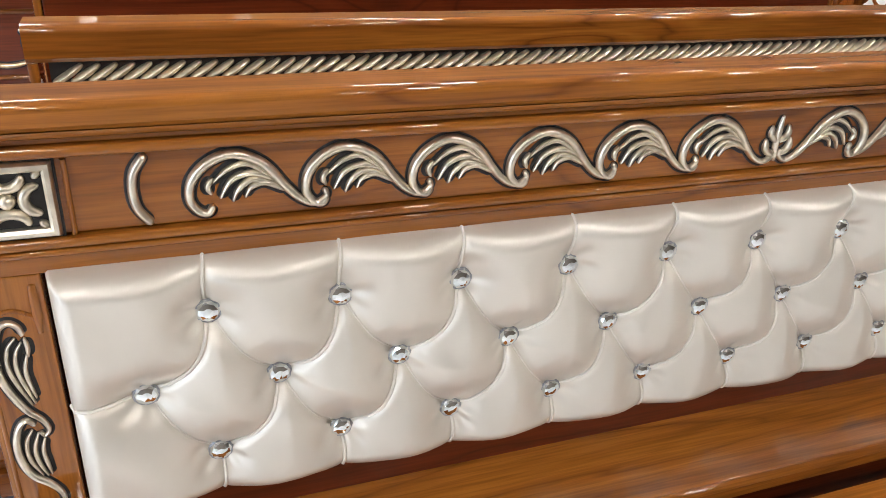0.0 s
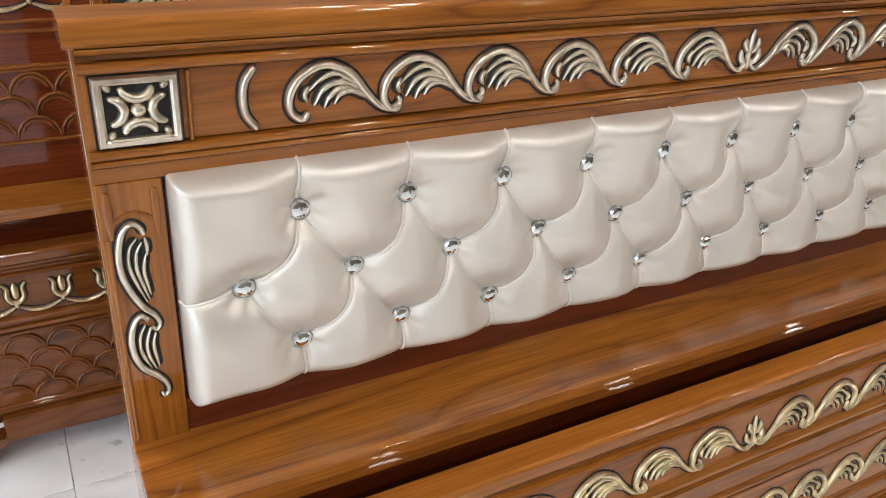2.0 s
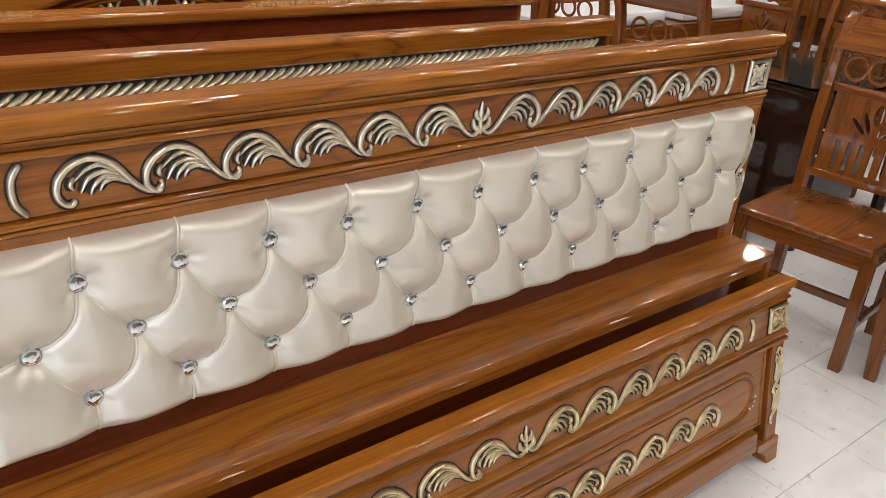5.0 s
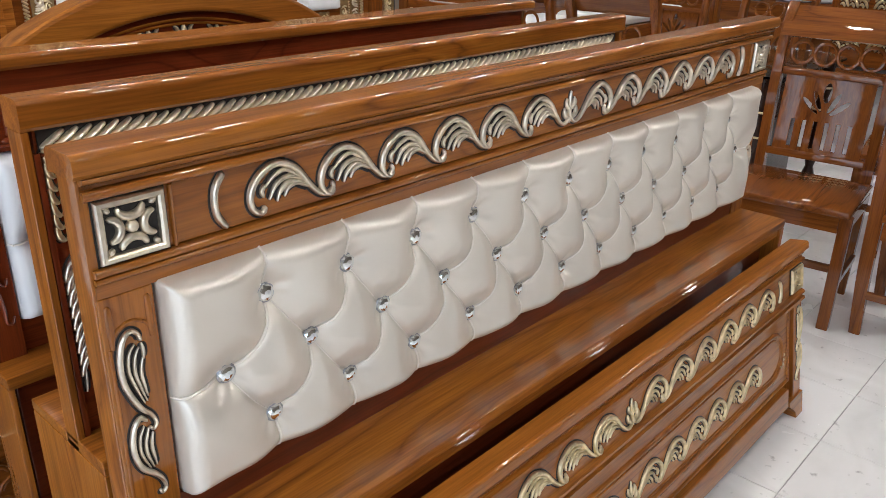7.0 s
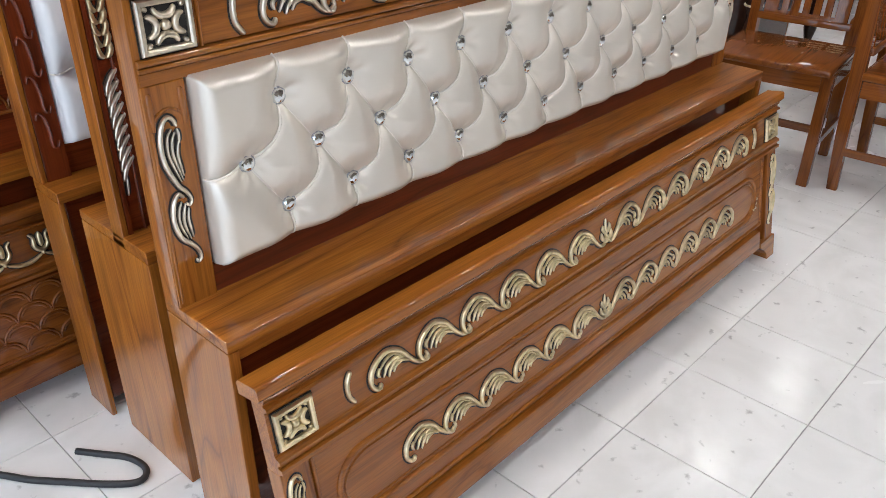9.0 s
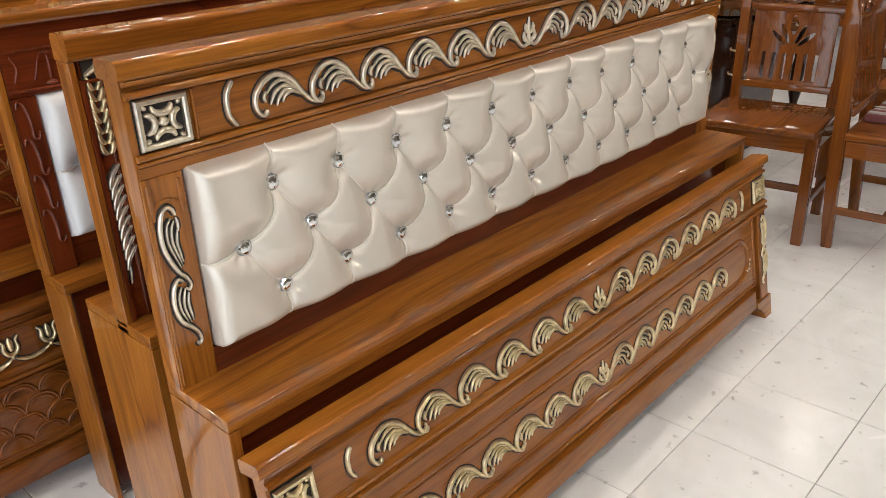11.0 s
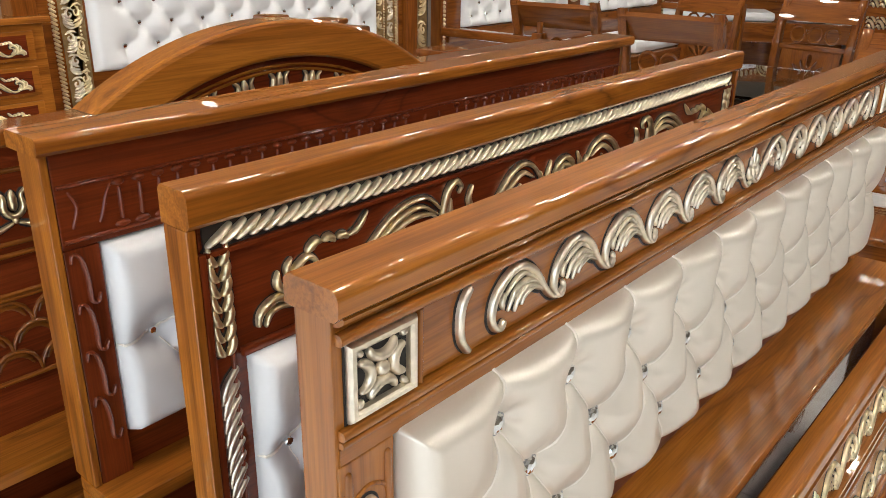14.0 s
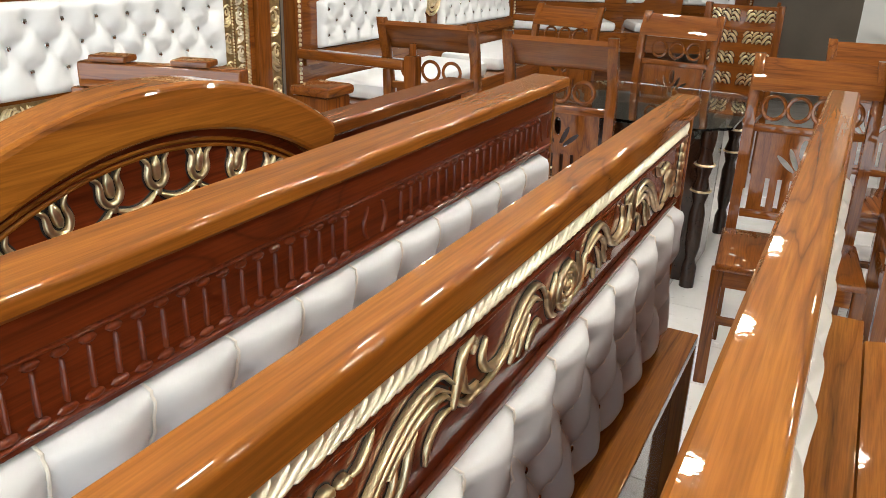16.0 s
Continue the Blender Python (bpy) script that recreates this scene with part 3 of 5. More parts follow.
def main_board():
    ob = thing("headboard", (0, 0, 0), "lacquered teak headboard with silver-gilt wave carving and cream buttoned panel", "headboard", "bed boards")
    part("top_cap", along_x(bmesh.new(), cap_profile(1.18, -.017, .052, .030, .010), -.997, .997), teak_x, ob, "", "moulded")
    # frieze with its mouldings
    bead = lambda z, r, y: [(y, z + r)] + [(y - .72 * r * math.sin(t), z + r * math.cos(t)) for t in [math.pi * k / 10 for k in range(1, 10)]] + [(y, z - r)]
    prof = [(.045, 1.149), (-.012, 1.149), (-.010, 1.144), (-.004, 1.140), (.002, 1.1385), (.002, 1.1335), (.008, 1.1325)] + bead(1.1265, .0058, -.004) + [(.010, 1.1205), (.010, 1.1185), (.004, 1.1175), (.004, 1.0370), (.010, 1.0360), (.010, 1.0345)]
    prof += bead(1.0295, .0050, -.004) + [(.006, 1.0240), (.006, 1.0230)] + bead(1.0190, .0035, -.003) + [(.004, 1.0155), (.004, 1.0140), (0, 1.0135), (0, .996), (.045, .996)]
    part("frieze", along_x(bmesh.new(), prof, -.986, .986), teak_x, ob, "", "moulded")
    for s in (-1, 1):
        a, b = sorted((s * .988, s * .915))
        st = boxed("stile", (a, b, 0, .045, .60, .9955), teak_z, ob)
        put = on_face(s * .951, 0, 1, 1, 0)
        bm = bmesh.new()
        for u in (-.026, .026):
            ridge(bm, [(u, .985), (u, .925)], .010, .004, put, (.8, .4), 3)
        ridge(bm, [(-.026, .925), (-.022, .945), (0, .956), (.022, .945), (.026, .925)], .005, .0025, put, (1, 1), 5)
        ridge(bm, [(.030 * s, .925), (.030 * s, .62)], .005, .002, put, (1, 1), 2)
        part("moulding", bm, teak_z, st, "", True)
        carve("upright_scroll", STEM, on_face(s * .951, .694, 1, -s, 0), ob)
        rosette_box(ob, s * .931, 1.0775, .088, .079, .004)
        bm = bmesh.new()
        put = on_face(s * .876, 0, 1, 1, .004)
        ridge(bm, [(0, 1.036), (0, 1.117)], .006, .006, put, (1, 1), 2)
        part("bead", bm, teak_z, ob, "", True)
        carve("bracket", [([(.011 * -s, .078), (-.003 * -s, .055), (-.003 * -s, .022), (.011 * -s, 0)], .010, (.98, .98))], on_face(s * .812, 1.039, 1, 1, .004), ob)
    wave_frieze(ob, .765, .1222, 1.0415, .004)
    boxed("back_panel", (-.915, .915, .020, .045, .600, .9955), red_x, ob)
    boxed("lower_rail", (-.915, .915, .004, .019, .600, .664), red_satin, ob, "", .002)
    tufted(ob, -.9105, .9105, .667, .9985, .006, [(.930, spread(.755, 11)), (.831, spread(.8305, 12)), (.730, spread(.755, 11))], cream, .003, .046,
           "pearl cream leatherette panel, diamond buttoned with crystals", cream_pipe)
    boxed("ledge", (-.990, .990, -.138, .050, .588, .612), teak_x, ob, "wide lacquered ledge")
    boxed("ledge_lip", (-.966, .966, -.130, -.110, .560, .5875), teak_x, ob)
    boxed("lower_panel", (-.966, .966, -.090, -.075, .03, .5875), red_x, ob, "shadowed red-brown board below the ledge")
    ends(ob, .990, -.138, .050, 1.1485, .588, teak_z)
    return ob


def foot_board(name, place, half, top, lean, waves, label, mats, motif="wave"):
    mx, mz, panel = mats
    ob = thing(name, place, label, "footboard", "bed boards", (-lean, 0, 0))
    z = top
    part("top_cap", along_x(bmesh.new(), cap_profile(z, -.004, .056, .028), -half, half), mx, ob, "", "moulded")
    fz = z - .058
    prof = [(.045, z - .0285), (.003, z - .0285), (.006, z - .036), (.011, z - .042), (.011, z - .046), (.003, z - .048), (.002, z - .053), (.010, z - .056), (.012, fz),
            (.012, fz - .088), (.008, fz - .090), (.000, fz - .094), (0, fz - .100), (.008, fz - .104), (.008, fz - .110), (.0, fz - .112), (0, fz - .120), (.012, fz - .124), (.045, fz - .124)]
    part("frieze", along_x(bmesh.new(), prof, -half + .012, half - .012), mx, ob, "", "moulded")
    pb = fz - .1245
    for s in (-1, 1):
        a, b = sorted((s * (half - .012), s * (half - .070)))
        boxed("stile", (a, b, .010, .050, .062, pb), mz, ob)
        a, b = sorted((s * (half - .006), s * (half - .110)))
        bm = bmesh.new()
        pts = [(half - .006, 0), (half - .058, 0), (half - .062, .022), (half - .080, .040), (half - .110, .060), (half - .110, .075), (half - .006, .075)]
        va = [bm.verts.new((s * x, .004, q)) for x, q in pts]
        vb = [bm.verts.new((s * x, .054, q)) for x, q in pts]
        bm.faces.new(va), bm.faces.new(vb[::-1])
        for i in range(len(pts)):
            bm.faces.new((va[i], va[(i + 1) % 7], vb[(i + 1) % 7], vb[i]))
        part("foot", bm, mx, ob)
    boxed("bottom_rail", (-half + .111, half - .111, .006, .050, .060, .125), mx, ob, "", .006)
    boxed("panel", (-half + .0705, half - .0705, .024, .045, .1255, pb), panel, ob)
    bm = bmesh.new()
    put = on_face(0, 0, 1, 1, .024)
    hw = half - .085
    for q, w in ((pb - .012, .010), (.137, .010)):
        ridge(bm, [(-hw, q), (hw, q)], w, .006, put, (1, 1), 2)
    for s in (-1, 1):
        ridge(bm, [(s * hw, .137), (s * hw, pb - .012)], .010, .006, put, (1, 1), 2)
    part("panel_moulding", bm, mx, ob, "", True)
    if motif == "wave":
        # raised field with round ends
        r, cz, xe = .072, (pb + .125) / 2, half - .20
        loop = [(xe + r * math.sin(t), cz + r * math.cos(t)) for t in [math.pi * i / 12 for i in range(13)]]
        loop += [(-xe - r * math.sin(t), cz - r * math.cos(t)) for t in [math.pi * i / 12 for i in range(13)]]
        bm = bmesh.new()
        ridge(bm, loop + [loop[0]], .014, .007, put, (1, 1), 1)
        ridge(bm, [(x * .985, cz + (q - cz) * .80) for x, q in loop + [loop[0]]], .005, .003, put, (1, 1), 1)
        part("oval_moulding", bm, mx, ob, "", True)
        for s in (-1, 1):
            carve("end_beads", [], on_face(s * (xe + r - .004), cz - .052, 1, s, .024), ob, gold, "", [(.000 + .004 * i, .010 + .014 * i, .007) for i in range(3)] + [(-.014, .006, .006)], glaze=False)
        wave_frieze(ob, waves, waves / 6.22, fz - .085, .012, 6, waves / .765 * .98, gold)
        wave_frieze(ob, waves * .92, waves * .92 / 6.22, cz - .040, .024, 6, waves / .765 * .97, gold)
        for s in (-1, 1):
            carve("upright_scroll", STEM, on_face(s * (half - .041), .135, .92, -s, .010), ob, gold)
            rosette_box(ob, s * (half - .062), fz - .044, .080, .072, .012, gold)
            carve("bracket", [([(.008 * -s, .066), (-.003 * -s, .045), (-.003 * -s, .018), (.008 * -s, 0)], .009, (.98, .98))], on_face(s * (half - .182), fz - .078, 1, 1, .012), ob, gold)
    else:
        tulip_row(ob, -half + .10, half - .10, fz - .060, .012)
        fish_scales(ob, -half + .10, half - .10, .150, pb - .022, .024, mx)
    return ob


def tulip_row(parent, x0, x1, z, y, arc=None, gap=.088, s=1.0):
    """Gilt tulips linked by swags; arc(x) gives the rise of the line and its slope."""
    n = max(2, int((x1 - x0) / gap))
    for i in range(n + 1):
        x = x0 + (x1 - x0) * i / n
        dz, sl = arc(x) if arc else (0, 0)
        lines = list(TULIP)
        put = on_face(x, z + dz, s, 1, y, math.atan(sl))
        if i < n:
            w = (x1 - x0) / n / s
            lines = lines + [([(.004, -.010), (w * .28, -.019), (w * .5, -.022), (w * .72, -.019), (w - .004, -.010)], .010, (.55, .55))]
        carve("tulip", lines, put, parent, gold)


def fish_scales(parent, x0, x1, z0, z1, y, mat, w=.085):
    rows = max(2, int(round((z1 - z0) / .045)))
    bm = bmesh.new()
    put = on_face(0, 0, 1, 1, y)
    h = (z1 - z0) / rows
    for r in range(rows):
        n = int((x1 - x0) / w)
        for i in range(n + (r % 2 == 0)):
            cx = x0 + w * (i + (.5 if r % 2 == 0 else 1.0)) - w * .5 * 0
            if cx + w / 2 > x1 + .001:
                continue
            pts = [(cx + w / 2 * math.cos(t), z0 + r * h + h * 1.05 * math.sin(t)) for t in [math.pi * k / 8 for k in range(9)]]
            ridge(bm, pts, .0075, .006, put, (.8, .8), 1)
            ridge(bm, [(cx + (w / 2 - .009) * math.cos(t), z0 + r * h + (h * 1.05 - .008) * math.sin(t)) for t in [math.pi * k / 8 for k in range(1, 8)]], .010, .0025, put, (.5, .5), 1)
    for q in (z0 - .006, z1 + .008):
        ridge(bm, [(x0 - .01, q), (x1 + .01, q)], .009, .006, put, (1, 1), 2)
    for q in (x0 - .012, x1 + .012):
        ridge(bm, [(q, z0 - .006), (q, z1 + .008)], .009, .006, put, (1, 1), 2)
    return part("fish_scale_carving", bm, mat, parent, "overlapping fish-scale carving", True)


ACANTHUS = [([(0, 0), (.005, .020), (.030, .032), (.060, .022), (.085, .008)], .013), ([(.012, -.004), (.020, .014), (.040, .018), (.062, .010)], .009),
            ([(.088, .006), (.060, .030), (.062, .060), (.085, .075), (.102, .062), (.092, .050)], .012), ([(.100, .010), (.078, .030), (.080, .050), (.090, .056)], .008),
            ([(.050, .036), (.034, .050), (.036, .070)], .012), ([(.056, .050), (.050, .068), (.060, .082)], .010),
            ([(.084, .080), (.100, .092), (.112, .088)], .014), ([(.112, .090), (.126, .092), (.136, .082)], .013), ([(.138, .088), (.152, .088), (.160, .080)], .012), ([(.160, .084), (.178, .090), (.200, .112)], .010),
            ([(.088, .004), (.130, .002), (.165, .024), (.200, .055), (.240, .085), (.285, .101), (.330, .098), (.362, .072)], .011),
            ([(.150, .002), (.185, .024), (.220, .055), (.262, .080), (.312, .088), (.354, .066)], .010), ([(.225, .036), (.252, .060), (.290, .074), (.336, .070), (.356, .056)], .010),
            ([(.215, .004), (.232, .022), (.240, .044)], .009), ([(.240, -.002), (.256, .022), (.266, .048), (.280, .062)], .010), ([(.300, .004), (.304, .030), (.328, .048), (.358, .044)], .009),
            ([(.360, .040), (.368, .075), (.378, .102), (.396, .112), (.411, .100), (.404, .088)], .012), ([(.364, .050), (.388, .034), (.414, .034), (.440, .030), (.470, .036)], .010), ([(.384, .086), (.384, .060), (.402, .044), (.425, .044)], .010),
            ([(.440, .096), (.430, .072), (.446, .050), (.476, .046), (.500, .056)], .011), ([(.436, .028), (.470, .034), (.505, .052), (.540, .086), (.578, .101), (.618, .090), (.648, .055)], .011),
            ([(.520, .040), (.550, .070), (.586, .084), (.622, .068)], .010), ([(.520, .018), (.534, .040), (.540, .060)], .009), ([(.546, .016), (.560, .044), (.580, .066)], .009), ([(.580, .010), (.590, .034), (.612, .042), (.628, .030)], .009),
            ([(.640, .076), (.650, .046), (.664, .028), (.690, .018)], .011), ([(.668, .030), (.664, .060), (.676, .090)], .010)]


def rope_board():
    """Second board: thick rounded rail, rope moulding, acanthus relief, braided sides, white buttoned panel."""
    hw = .815
    ob = thing("headboard", (-.116, .306, 0), "teak headboard with gilt rope moulding, acanthus relief and white buttoned panel", "headboard", "bed boards")
    part("top_rail", along_x(bmesh.new(), cap_profile(1.191, -.006, .052,   .048, .010), -hw, hw), teak_x, ob, "", "moulded")
    boxed("ground", (-hw + .02, hw - .02, .012, .045, .60, 1.1425), red_x, ob, "red-brown ground of the relief", .001)
    for s in (-1, 1):
        a, b = sorted((s * (hw - .013), s * hw))
        boxed("stile", (a, b, .001, .050, .60, 1.1425), teak_z, ob)
        a, b = sorted((s * (hw - .0135), s * (hw - .024)))
        boxed("stile_edge", (a, b, .002, .0115, .60, 1.1075), red_z, ob, "", .002)
        carve("inner_bead", [([(s * -.052, .600 - .6), (s * -.052, .525)], .006, (1, 1))], on_face(s * hw, .60, 1, 1, .012), ob, red_z, "", glaze=False)
    # rope
    bm = bmesh.new()
    put = on_face(0, 0, 1, 1, .010)
    x = -hw + .026
    while x < hw - .060:
        ridge(bm, [(x, 1.1135), (x + .018, 1.1235), (x + .038, 1.1375)], .0108, .011, put, (.6, .6), 3, sides=6)
        x += .0212
    rope = part("rope_moulding", bm, rope_gilt, ob, "gilt twisted rope moulding", True)
    boxed("rope_ground", (-hw + .0245, hw - .0245, .0085, .0118, 1.108, 1.1420), black, rope, "", 0)
    boxed("rope_fillet", (-hw + .0245, hw - .0245, .003, .0118, 1.100, 1.1075), red_x, ob, "", .002)
    # side braids
    for s in (-1, 1):
        put = on_face(s * (hw - .042), 0, 1, -s, .012)
        for i in range(7):
            z = .962 + i * .0205
            carve("braid_leaf", [([(-.001, z), (-.010, z + .010), (-.0135, z + .030)], .0120, (.5, .25)), ([(.001, z), (.010, z + .010), (.0135, z + .030)], .0120, (.5, .25))], put, ob, gold)
        for i in range(9):
            carve("feather_bar", [([(-.0145, .722 + i * .0215), (-.004, .748 + i * .0215), (.0145, .770 + i * .0215)], .0115, (.7, .7))], put, ob, silver_gold)
        carve("feather_tip", [([(-.010, .69), (-.006, .735)], .006)], put, ob, silver_gold)
    for flip in (1, -1):
        for a, b in ((0, 10), (10, 16), (16, 19), (19, 25), (25, 27)):
            carve("acanthus_scroll", ACANTHUS[a:b], on_face(-flip * .722, .982, 1, flip, .012), ob, gold, shade=.005, depth=.010)
    flower = [([(r * math.cos(a + t), .052 + r * math.sin(a + t)) for t in (0, .5, 1.0, 1.5)], .011) for r, k in ((.034, 6), (.020, 4)) for a in [6.2832 * q / k + r * 9 for q in range(k)]]
    carve("centre_flower", flower, on_face(0, .982, 1, 1, .012), ob, gold, dots=[(0, .052, .010)], depth=.012)
    boxed("panel_rim", (-.752, .752, .002, .0118, .953, .967), red_x, ob, "", .003)
    tufted(ob, -.742, .728, .64, .953, .0105, [(.893, spread(.66, 10)), (.80, spread(.733 - .0733 * .5, 11)), (.707, spread(.66, 10))], white_leather, .007, .042, "white leatherette panel, diamond buttoned", cream_pipe, .55, False)
    boxed("ledge", (-hw, hw, -.085, .050, .584, .612), teak_x, ob)
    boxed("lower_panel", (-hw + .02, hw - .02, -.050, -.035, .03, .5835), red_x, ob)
    ends(ob, hw, -.085, .050, .6, .584, teak_z, .195)
    boxed("rear_ledge", (-hw, hw, .0505, .195, .584, .606), teak_x, ob)
    ob.scale.z = .991
    return ob


def fluted_board():
    """Third board: overhanging crown, reeded frieze in plain wood, white buttoned panel."""
    hw = .808
    ob = thing("headboard", (-.140, .628, 0), "red-brown headboard with reeded frieze and white buttoned panel", "headboard", "bed boards")
    part("crown", along_x(bmesh.new(), cap_profile(1.203, -.028, .066, .026, .008), -hw - .010, hw + .010), teak_x, ob, "", "moulded")
    boxed("frieze", (-hw + .0135, hw - .0135, 0, .045, 1.030, 1.1765), red_x, ob)
    put = on_face(0, 0, 1, 1, 0)
    bm = bmesh.new()
    n = 44
    for i in range(n):
        x = -.70 + 1.40 * i / (n - 1)
        if abs(x) < .05:
            continue
        ridge(bm, [(x, 1.058), (x, 1.108)], .007, .006, put, (.9, .6), 2)
        dome(bm, x, 1.115, .011, .006, .006, put, 8)
        dome(bm, x, 1.050, .013, .006, .005, put, 8)
    for q in (1.124, 1.042):
        ridge(bm, [(-.79, q), (.79, q)], .006, .005, put, (1, 1), 2)
    for s in (-1, 1):
        ridge(bm, [(s * .775, 1.06), (s * .765, 1.09), (s * .775, 1.115)], .006, .004, put, (.6, .6))
        ridge(bm, [(s * .735, 1.06), (s * .728, 1.075), (s * .720, 1.10), (s * .712, 1.115)], .006, .004, put, (.6, .6))
        for k in range(4):
            z = .70 + k * .080
            ridge(bm, [(s * .750, z + .014), (s * .756, z), (s * .765, z + .006), (s * .766, z + .040), (s * .772, z + .074), (s * .783, z + .082), (s * .787, z + .068)], .0075, .007, put, (.6, .6))
        ridge(bm, [(s * .02, 1.055), (s * .032, 1.08), (s * .02, 1.11)], .007, .006, put, (.6, .6))
    part("reeded_carving", bm, red_z, ob, "reeds and beads carved in plain wood", True)
    for s in (-1, 1):
        a, b = sorted((s * (hw - .068), s * (hw - .0135)))
        boxed("stile", (a, b, 0, .045, .612, 1.0295), red_z, ob)
    boxed("ground", (-hw + .068, hw - .068, .015, .045, .612, 1.0295), red_x, ob, "", 0)
    tufted(ob, -.738, .738, .700, 1.028, .010, [(.945, spread(.61, 10)), (.862, spread(.6778, 11)), (.78, spread(.61, 10))], white_leather, .008, .040, "white leatherette panel, diamond buttoned", cream_pipe, .5, False)
    boxed("ledge", (-hw, hw, -.070, .050, .600, .6265), teak_x, ob)
    boxed("lower_panel", (-hw + .022, hw - .022, -.040, -.025, .03, .5995), red_x, ob)
    for s in (-1, 1):
        a, b = sorted((s * (hw - .013), s * hw))
        boxed("end_post", (a, b, -.002, .062, .6265, 1.1765), teak_z, ob)
        boxed("end_panel", (a, b, -.066, .050, 0, .5995), teak_z, ob)
    ob.scale.z = .992
    return ob


def arch_board():
    """Fourth board: arched top with tulips and swags, fish-scale carving below."""
    hw, cz, R = 1.05, .519, .760
    ob = thing("headboard", (-.31, .908, 0), "brown headboard with an arched top, gilt tulips and fish-scale carving", "headboard", "bed boards")
    half = .43
    outer = lambda t: (R * math.sin(t), cz + R * math.cos(t))
    lim = math.asin(half / R)
    bm = bmesh.new()
    ts = [-lim + 2 * lim * i / 48 for i in range(49)]
    sec = [(-.028, .004), (-.026, .010), (-.020, .014), (.05, .014), (.05, -.062), (-.020, -.062), (-.026, -.058), (-.028, -.052)]
    rows = []
    for t in ts:
        rows.append([bm.verts.new(((R + d) * math.sin(t), y, cz + (R + d) * math.cos(t) - .014)) for y, d in sec])
    for a, b in zip(rows, rows[1:]):
        for j in range(len(sec)):
            bm.faces.new((a[j], a[(j + 1) % 8], b[(j + 1) % 8], b[j]))
    bm.faces.new(rows[0]), bm.faces.new(rows[-1][::-1])
    part("arched_rail", bm, teak_x, ob, "glossy arched top rail", 10)
    bm = bmesh.new()
    for d in (.080, .090):
        tube(bm, [((R - d) * math.sin(t), .0, cz + (R - d) * math.cos(t) - .014) for t in ts], .0035, 6)
    part("arch_bead", bm, teak_x, ob, "", True)
    for s in (-1, 1):
        a, b = sorted((s * (half - .006), s * hw))
        part("side_rail", along_x(bmesh.new(), cap_profile(1.150, -.030, .05, .030, .008), a, b), brown_x, ob, "", "moulded")
    bm = bmesh.new()
    pts = [((R - .035) * math.sin(t), cz + (R - .035) * math.cos(t) - .014) for t in ts]
    loop = [(-hw + .002, .6025), (hw - .002, .6025), (hw - .002, 1.1245), (half + .02, 1.1245)] + pts[::-1][1:-1] + [(-half - .02, 1.1245), (-hw + .002, 1.1245)]
    va = [bm.verts.new((x, .004, z)) for x, z in loop]
    vb = [bm.verts.new((x, .040, z)) for x, z in loop]
    bm.faces.new(va), bm.faces.new(vb[::-1])
    for i in range(len(loop)):
        bm.faces.new((va[i], va[(i + 1) % len(loop)], vb[(i + 1) % len(loop)], vb[i]))
    part("ground", bm, red_x, ob, "red-brown ground")
    rr = R - .143
    tulip_row(ob, -.34, .34, 0, .004, lambda x: (cz + math.sqrt(rr * rr - x * x) - .014, -x / math.sqrt(rr * rr - x * x)), .084, 1.08)
    for s in (-1, 1):
        a, b = sorted((s * .47, s * (hw - .06)))
        tulip_row(ob, a, b, .995, .004)
    put = on_face(0, 0, 1, 1, .004)
    bm = bmesh.new()
    for q in (1.075, .950, .930, .860):
        ridge(bm, [(-hw + .01, q), (hw - .01, q)], .009, .006, put, (1, 1), 2)
    part("band_moulding", bm, brown_x, ob, "", True)
    fish_scales(ob, -hw + .05, hw - .05, .705, .845, .004, brown_x)
    boxed("ledge", (-hw, hw, -.110, .050, .575, .602), teak_x, ob)
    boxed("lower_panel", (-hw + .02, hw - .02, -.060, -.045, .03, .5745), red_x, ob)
    for s in (-1, 1):
        a, b = sorted((s * (hw - .020), s * hw))
        boxed("end_panel", (a, b, -.110, .050, 0, .5745), teak_z, ob)
        boxed("end_post", (a, b, .0405, .060, .6025, 1.13), teak_z, ob)
    return ob


main_board()
foot_board("footboard", (.014, -.299, 0), 1.003, .563, 9.9, .775, "lacquered teak footboard with two gilt wave friezes, leaning on the ledge", (teak_x, teak_z, teak_x))
rope_board()
fluted_board()
arch_board()
foot_board("footboard", (-.31, .722, 0), 1.0, .520, 5.0, .7, "brown footboard with gilt tulips and fish-scale carving leaning on its headboard", (brown_x, brown_z, brown_x), "tulip")


